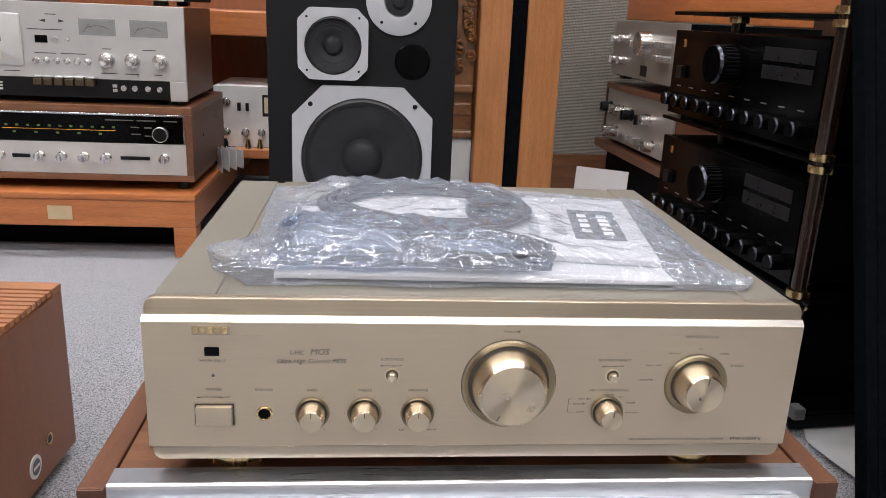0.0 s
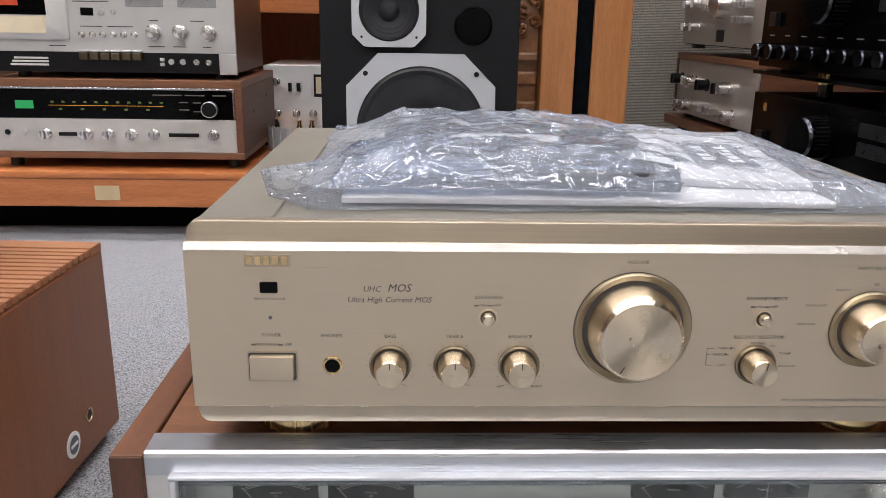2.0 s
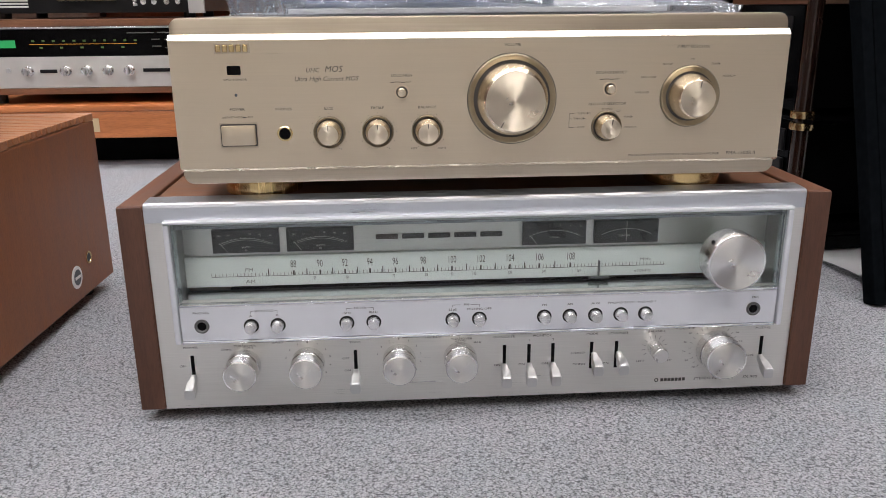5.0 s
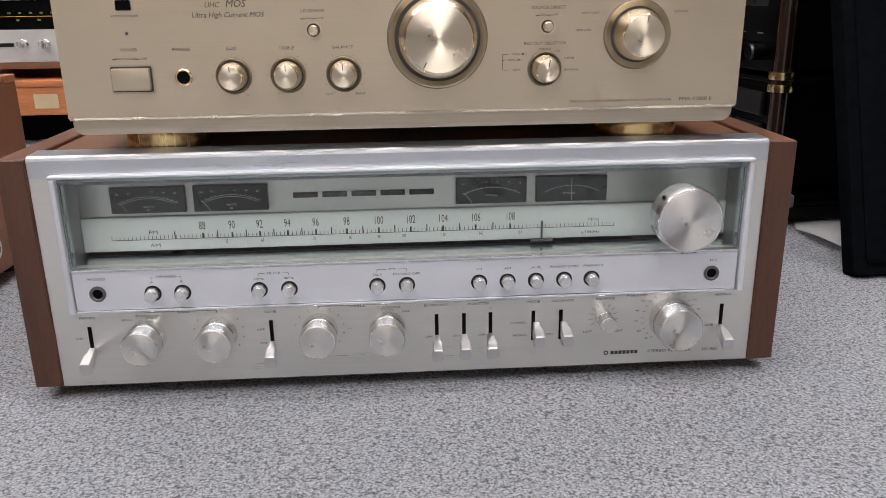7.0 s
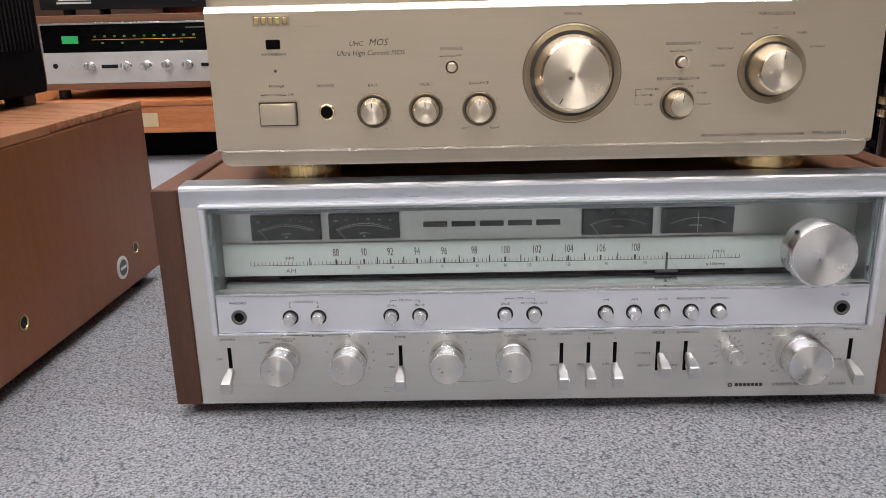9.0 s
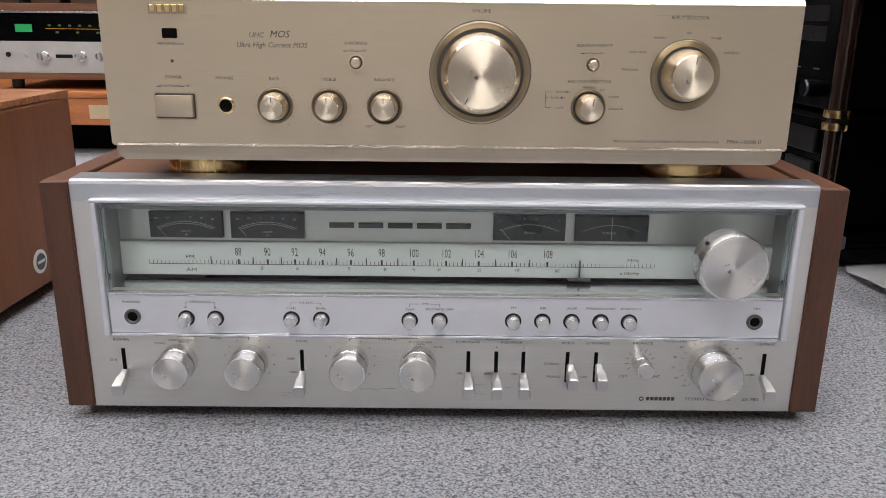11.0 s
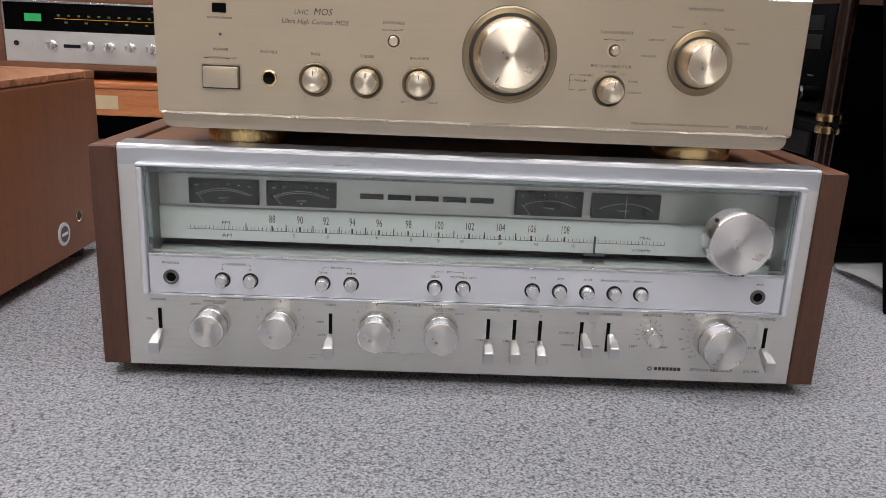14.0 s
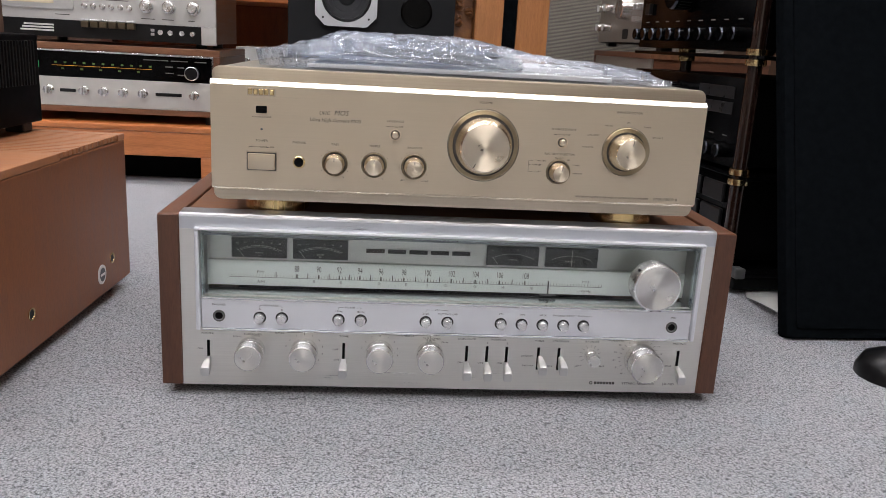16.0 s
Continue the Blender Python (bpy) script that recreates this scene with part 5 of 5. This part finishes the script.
tube(cb, [(-0.470, 1.45, 0.1380), (-0.455, 1.44, 0.1388), (-0.445, 1.45, 0.1428), (-0.441, 1.465, 0.1478), (-0.440, 1.475, 0.1518), (-0.440, 1.48, 0.1548)], 0.0035, 8)
lathe(cb, [(0.004, 0), (0.009, 0.004), (0.009, 0.030), (0.005, 0.040), (0, 0.041)], pose(-0.440, 1.48, 0.1508) @ pose(0, 0, 0, 0, 0, 0), 16, "z")
tagged(part("audio_cable", cb, BLACK, None, "", True), "black cable with a plug lying on the bench", "cable")
for i in range(4):
    bl = thing("folded_paper", pose(-0.432 + 0.010 * i, 1.36 + 0.02 * i, 0.1340, 0, 0, 20 + 6 * i), "small stack of white papers standing on the bench", "paper")
    part("sheet", box(B(), 0.0, 0.0015, -0.03, 0.03, 0.0, 0.055 - 0.004 * i, 0.0003), PAPER, bl)

tray = thing("wooden_tray", pose(-0.4388, 1.525, 0.1340), "small orange wooden tray with brass fittings on the bench", "tray")
part("tray_body", box(B(), -0.045, 0.10, 0.0, 0.045, 0.0, 0.022, 0.002), CHERRY, tray)
for x in (-0.030, 0.045, 0.075):
    part("brass_fitting", lathe(B(), [(0, 0.0222), (0.008, 0.0222), (0.008, 0.030), (0.005, 0.040), (0.006, 0.046), (0, 0.048)], Matrix.Translation((x, 0.02, 0)), 16, "z"), BRASS, tray, "small brass fitting", True)

# ---- the black loudspeaker ----
sp = thing("black_loudspeaker", pose(-0.1014, 1.125, 0.0108) @ FAR_SIZE, "black three way floor loudspeaker with light grey driver frames", "loudspeaker")
part("cabinet", box(B(), -0.181, 0.181, 0.0, 0.30, 0.012, 0.66, 0.002), BLACK_VINYL, sp, "black vinyl covered cabinet")
for x in (-0.15, 0.15):
    for y in (0.03, 0.27):
        part("foot", box(B(), x - 0.015, x + 0.015, y - 0.015, y + 0.015, -0.0104, 0.0118, 0.002), RUBBER, sp)


def driver(name, cx, cz, half, cut, rc, dome, dust, drop=0.0):
    """An octagonal frame with a round opening, in which surround, cone and dust cap sit."""
    n, front, back = 72, -0.0140, -0.0002
    bm = B()
    rings = [[], [], [], []]
    side = 2 * half - cut
    for i in range(n):
        a = 2 * math.pi * i / n
        ca, sa = math.cos(a), math.sin(a)
        reach = min(half / max(abs(ca), 1e-6), half / max(abs(sa), 1e-6), side / (abs(ca) + abs(sa)))
        rings[0].append(bm.verts.new((cx + reach * ca, back, cz + reach * sa)))
        rings[1].append(bm.verts.new((cx + reach * ca, front, cz + reach * sa)))
        rings[2].append(bm.verts.new((cx + rc * 1.01 * ca, front, cz - drop + rc * 1.01 * sa)))
        rings[3].append(bm.verts.new((cx + rc * 1.01 * ca, back, cz - drop + rc * 1.01 * sa)))
    for p, q in zip(rings, rings[1:]):
        for i in range(n):
            j = (i + 1) % n
            bm.faces.new((p[i], p[j], q[j], q[i]))
    bmesh.ops.recalc_face_normals(bm, faces=bm.faces)
    d = part(name, bm, FRAME_GREY, sp, "light grey octagonal driver frame")
    M = Matrix.Translation((cx, -0.0004, cz - drop))
    part("surround", lathe(B(), [(rc * 1.005, 0.0105), (rc * 0.985, 0.0130), (rc * 0.95, 0.0155), (rc * 0.91, 0.0130), (rc * 0.88, 0.0100)], M, 72), RUBBER, d, "black rubber surround", True)
    part("cone", lathe(B(), [(rc * 0.885, 0.0102), (rc * 0.76, 0.0084), (rc * 0.745, 0.0088), (rc * 0.62, 0.0064), (rc * 0.605, 0.0068), (rc * 0.48, 0.0040), (dust * 0.9, 0.0012)], M, 72), CONE, d, "dark grey paper cone", True)
    part("dust_cap", lathe(B(), [(dust, 0.0016), (dust * 0.85, 0.0016 + dome * 0.5), (dust * 0.5, 0.0016 + dome * 0.88), (0, 0.0016 + dome)], M, 40), CONE, d, "domed dust cap", True)
    for sx in (-1, 1):
        for sz in (-1, 1):
            q = half * 0.74
            part("screw", lathe(B(), [(half * 0.035, 0.0002), (half * 0.035, 0.001), (0, 0.001)], Matrix.Translation((cx + sx * q, front, cz + sz * q)), 10), BLACK, d)
    return d


driver("woofer", 0.0025, 0.2040, 0.1365, 0.058, 0.1185, 0.020, 0.040, 0.005)
driver("midrange", -0.0555, 0.418, 0.0665, 0.022, 0.0535, 0.010, 0.019, 0.003)
tw = part("tweeter_frame", lathe(B(), [(0.062, 0.0002), (0.062, 0.005), (0.060, 0.006), (0.028, 0.006), (0.026, 0.001), (0, 0.0005)], Matrix.Translation((0.068, 0, 0.500)), 48), FRAME_GREY, sp, "round light grey tweeter frame", True)
part("dome", lathe(B(), [(0.026, 0.0068), (0.022, 0.0080), (0.014, 0.0095), (0.010, 0.016), (0, 0.019)], Matrix.Translation((0.068, 0, 0.500)), 36), CONE, tw, "", True)
for a in (40, 140, 220, 320):
    part("screw", lathe(B(), [(0.0030, 0.0062), (0.0030, 0.007), (0, 0.007)], Matrix.Translation((0.068 + 0.050 * math.sin(radians(a)), 0, 0.500 + 0.050 * math.cos(radians(a)))), 10), BLACK, tw)
part("level_dial", lathe(B(), [(0.042, 0.0002), (0.042, 0.003), (0, 0.004)], Matrix.Translation((-0.052, 0, 0.541)), 36), FRAME_GREY, sp)
part("reflex_port", lathe(B(), [(0.0345, 0.0002), (0.0345, 0.0012), (0.0320, 0.0022), (0.0305, 0.0008), (0, 0.0006)], Matrix.Translation((0.0965, 0, 0.390)), 40), BLACK_GLOSS, sp, "round black reflex port", True)

# ---- wooden tower, carved panel and the woven fronted cabinet ----
tw2 = thing("wooden_tower_speaker", pose(0.1384, 1.195, 0.0) @ FAR_SIZE, "tall cherry wood tower with a black centre strip", "tower speaker")
part("side_board", box(B(), 0.0, 0.0655, 0.0, 0.30, 0.0, 0.95, 0.003), CHERRY_UP, tw2)
part("side_board", box(B(), 0.0975, 0.171, 0.0, 0.30, 0.0, 0.95, 0.003), CHERRY_UP, tw2)
part("black_strip", box(B(), 0.0657, 0.0973, 0.006, 0.30, 0.0, 0.95, 0.001), BLACK_CLOTH, tw2)
cv = thing("carved_wood_panel", pose(0.0874, 1.235, 0.0132) @ FAR_SIZE, "carved brown wooden panel with relief scrolls", "carved panel")
part("panel", box(B(), 0.0, 0.0485, 0.0, 0.03, 0.2267, 0.80, 0.002), CARVED, cv)
part("plinth", box(B(), 0.0, 0.0485, -0.005, 0.03, -0.0127, 0.2265, 0.002), WHITE_PLASTIC, cv, "pale plinth")
rs = random.Random(4)
for k in range(3):
    z = 0.229 + 0.047 * k
    part("moulding", box(B(), 0.001, 0.0475, -0.016 if k % 2 == 0 else -0.008, -0.0002, z, z + (0.016 if k % 2 == 0 else 0.026), 0.004), CARVED, cv)
for k in range(26):
    x, z, r = rs.uniform(0.010, 0.040), 0.374 + 0.012 * k, rs.uniform(0.007, 0.013)
    a0 = rs.uniform(0, 6.28)
    sc = B()
    tube(sc, [(x + r * (1 - 0.75 * t) * math.cos(a0 + 7.5 * t), -0.004 - 0.008 * t, z + r * (1 - 0.75 * t) * math.sin(a0 + 7.5 * t)) for t in [i / 16 for i in range(17)]], 0.0042, 8)
    part("scroll", sc, CARVED, cv, "", True)

wv = thing("woven_front_cabinet", pose(0.40, 1.80, 0.0), "large cabinet with a beige woven cloth front", "loudspeaker")
part("cabinet", box(B(), -0.06, 0.62, 0.010, 0.40, 0.0, 1.05, 0.002), WALNUT_UP, wv)
part("woven_front", box(B(), -0.05, 0.61, 0.0, 0.0098, 0.122, 1.04, 0.004), WOVEN, wv, "beige woven grille cloth")
part("base_rail", box(B(), -0.06, 0.62, -0.002, 0.0098, 0.0, 0.1218, 0.002), WALNUT_X, wv)

# ---- silver amplifiers on the far shelf ----
def side_pose(x, y, z, turn):
    return pose(x, y, z, 0, 0, turn)


def silver_amp(name, m, w, h, label, cased):
    t = thing(name, m, label, "amplifier", "silver amplifiers")
    part("body", box(B(), 0.004, w - 0.004, 0.006, 0.30, 0.010, h - 0.002, 0.001), BLACK_METAL if not cased else WALNUT, t)
    part("front_panel", box(B(), 0.006 if cased else 0, w - (0.006 if cased else 0), 0.0, 0.0058, 0.012, h - (0.012 if cased else 0.001), 0.0008), SILVER_DIM, t, "satin silver front")
    if cased:
        part("case_top", box(B(), 0.0, w, -0.004, 0.30, h - 0.0118, h + 0.002, 0.001), WALNUT_X, t, "walnut case top")
        part("case_side", box(B(), 0.0, 0.0058, -0.004, 0.0058, 0.010, h - 0.012, 0.001), WALNUT_UP, t)
    for x in (0.03, w - 0.03):
        for y in (0.03, 0.26):
            part("foot", box(B(), x - 0.012, x + 0.012, y - 0.012, y + 0.012, 0.0, 0.0098, 0.001), RUBBER, t)
    return t


FAR = -86.6
a1 = silver_amp("silver_amplifier", side_pose(0.5385, 1.575, 0.3645, FAR), 0.43, 0.145, "satin silver amplifier with a large volume knob on the stack", False)
for x, z in ((0.045, 0.100), (0.095, 0.102), (0.045, 0.050), (0.095, 0.050)):
    lobed_knob(a1, x, z, 0.0, 0.0095, 0.022)
vk = part("volume_knob", lathe(B(), [(0.029, 0), (0.027, 0.026), (0.025, 0.028), (0, 0.028)], None, 40), SILVER_KNOB, a1, "large silver volume knob", True)
vk.location = (0.225, 0, 0.095)
for i in range(4):
    for z in (0.060, 0.090):
        part("lever", box(B(), 0.300 + 0.018 * i, 0.308 + 0.018 * i, -0.020, -0.0002, z, z + 0.014, 0.002), SILVER_SIDE, a1)
for x in (0.150, 0.165):
    part("lever", box(B(), x, x + 0.006, -0.018, -0.0002, 0.085, 0.100, 0.002), SILVER_SIDE, a1)
part("badge", box(B(), 0.195, 0.235, -0.001, -0.0001, 0.020, 0.045, 0.0005), BLACK, a1)
a2 = silver_amp("cased_amplifier", side_pose(0.5375, 1.585, 0.2010, FAR), 0.43, 0.150, "silver amplifier in a walnut case with black knobs", True)
for x, z, mt in ((0.035, 0.092, BLACK), (0.100, 0.092, SILVER_KNOB), (0.125, 0.090, SILVER_KNOB), (0.185, 0.088, BLACK), (0.275, 0.088, BLACK), (0.060, 0.035, SILVER_KNOB), (0.100, 0.035, SILVER_KNOB), (0.330, 0.035, SILVER_KNOB), (0.300, 0.090, SILVER_KNOB)):
    lobed_knob(a2, x, z, 0.0, 0.0125, 0.026, mt)
for i in range(4):
    part("lever", box(B(), 0.190 + 0.020 * i, 0.198 + 0.020 * i, -0.022, -0.0002, 0.028, 0.044, 0.002), SILVER_SIDE, a2)
stt = thing("low_shelf", side_pose(0.535, 1.60, 0.0, FAR), "dark wooden shelf carrying silver amplifiers", "shelf")
part("board", box(B(), -0.02, 0.50, -0.01, 0.34, 0.180, 0.2008, 0.002), WALNUT_X, stt)
part("plinth", box(B(), 0.0, 0.48, 0.02, 0.32, 0.0, 0.1798, 0.002), BLACK_METAL, stt)
wp = B()
box(wp, -0.07, 0.06, 0.0, 0.0012, 0.0, 0.160)
wpo = part("leaning_card", wp, PAPER)
wpo.matrix_basis = pose(0.475, 1.36, 0.0, 0, 0, -30) @ pose(0, 0, 0, -10)
tagged(wpo, "white card leaning beside the shelf", "card")
ub = thing("orange_wood_box", side_pose(0.5465, 1.585, 0.5105, FAR), "orange-brown wooden box resting on the silver amplifier", "wooden box")
part("body", box(B(), 0.03, 0.42, 0.01, 0.28, 0.0, 0.13, 0.002), CHERRY, ub)

# ---- the black rack with black amplifiers ----
RT = -84.7
rack = thing("audio_rack", side_pose(0.470, 0.419, 0.0, RT), "dark rosewood rack with brass collars and black shelves", "rack")
LV = (0.179, 0.355, 0.527)
for x, y in ((0.0, 0.0), (0.0, 0.36), (-0.335, 0.055), (-0.335, 0.36)):
    ps = part("pillar", lathe(B(), [(0, 0.0), (0.0105, 0.0), (0.0105, 0.70), (0, 0.70)], Matrix.Translation((x, y, 0)), 24, "z"), ROSEWOOD, rack, "glossy rosewood pillar", True)
    for z in LV:
        for dz2 in (-0.009, 0.006):
            part("brass_collar", lathe(B(), [(0.0106, -0.0045), (0.0150, -0.0045), (0.0155, 0.0), (0.0150, 0.0045), (0.0106, 0.0045)], Matrix.Translation((x, y, z + dz2)), 28, "z"), BRASS, ps, "brass collar", True)
for z in LV + (0.030,):
    part("shelf_board", box(B(), -0.44, 0.03, -0.005, 0.40, z - 0.0044, z + 0.0014, 0.001), BLACK_GLOSS, rack, "thin black glossy shelf")
part("back_board", box(B(), -0.44, 0.03, 0.402, 0.410, 0.0, 0.70), BLACK_METAL, rack)
part("base_plinth", box(B(), -0.44, 0.03, 0.0, 0.40, 0.006, 0.0254, 0.002), BLACK_GLOSS, rack)
part("metal_clip", box(B(), 0.032, 0.052, -0.012, 0.004, 0.030, 0.046, 0.002), SOCKET_GREY, rack, "small metal clip at the base")


DARK_CHROME = plain("dark_chrome", (0.075, 0.08, 0.095), 0.25, 1.0, 0.05, 40, 0)
SMOKED = plain("smoked_window", (0.012, 0.012, 0.013), 0.3, 0, 0.2, 60, 0, spec=0.3)
DIM_PRINT = plain("dim_white_print", (0.14, 0.14, 0.13), 0.6, 0, 0.1, 60, 0)


def black_amp(z, label, variant):
    t = thing("black_amplifier", side_pose(0.470, 0.419, z, RT), label, "amplifier", "black amplifiers in the rack")
    x0, x1, h = -0.435, -0.022, 0.142
    part("body", box(B(), x0 + 0.002, x1 - 0.002, 0.012, 0.36, 0.008, h, 0.001), BLACK_METAL, t)
    part("front_panel", box(B(), x0, x1, 0.0, 0.0118, 0.006, h, 0.001), BLACK_GLOSS, t, "glossy black front")
    if variant < 2:
        bk = part("volume_knob", lathe(B(), [(0.031, 0), (0.031, 0.005), (0.028, 0.006), (0.0275, 0.034), (0.025, 0.037), (0, 0.036)], None, 48), BLACK_GLOSS, t, "large ribbed black volume knob", True)
        bk.location = (-0.235, 0, 0.098)
        part("rim", lathe(B(), [(0.0278, 0.0290), (0.0284, 0.033), (0.0262, 0.0368)], None, 48), DARK_CHROME, bk, "", True)
        for i in range(30):
            a = 2 * math.pi * i / 30
            part("rib", box(B(), 0.0272, 0.0283, -0.028, -0.008, -0.0008, 0.0008), BLACK, bk).rotation_euler = (0, a, 0)
        for z1 in (0.086, 0.110):
            part("display_window", box(B(), -0.160, -0.045, -0.0015, -0.0001, z1, z1 + 0.018, 0.0005), SMOKED, t)
        for i in range(11):
            x = -0.415 + i * 0.0365
            kb = part("small_knob", lathe(B(), [(0.0110, 0), (0.0105, 0.018), (0.0092, 0.020), (0, 0.020)], None, 24), BLACK_GLOSS, t, "", True)
            kb.location = (x, 0, 0.030)
            part("rim", lathe(B(), [(0.0108, 0.0165), (0.0108, 0.0178), (0.0098, 0.0203)], None, 24), DARK_CHROME, kb)
        part("maker_badge", box(B(), -0.402, -0.392, -0.0010, -0.0001, 0.116, 0.128, 0.0004), BRASS, t, "small gold badge")
        part("power_switch", box(B(), -0.405, -0.385, -0.0080, -0.0001, 0.066, 0.086, 0.001), BLACK, t)
    else:
        for i in range(3):
            for j in range(5):
                part("key", box(B(), -0.400 + 0.076 * j, -0.334 + 0.076 * j, -0.006, -0.0001, 0.020 + 0.040 * i, 0.050 + 0.040 * i, 0.002), BLACK, t)
    lb = B()
    for i in range(9):
        x = -0.410 + i * 0.043
        box(lb, x, x + 0.014, -0.0004, 0.0002, 0.052, 0.0535)
    tagged(part("printed_bars", lb, DIM_PRINT, t), kind="stuff")
    for x in (x0 + 0.03, x1 - 0.03):
        for y in (0.04, 0.32):
            part("foot", box(B(), x - 0.012, x + 0.012, y - 0.012, y + 0.012, 0.0, 0.0078, 0.001), RUBBER, t)


black_amp(LV[1] + 0.0016, "black amplifier with a large ribbed knob on the upper shelf", 0)
black_amp(LV[0] + 0.0016, "black amplifier with a large ribbed knob on the middle shelf", 1)
black_amp(0.0316, "black audio unit with rows of keys on the lowest shelf", 2)
ob2 = thing("orange_wood_case", side_pose(0.470, 0.419, LV[2] + 0.0016, RT), "orange-brown wooden case on the top shelf of the rack", "wooden case")
part("body", box(B(), -0.43, -0.03, 0.015, 0.34, 0.0, 0.12, 0.002), CHERRY, ob2)
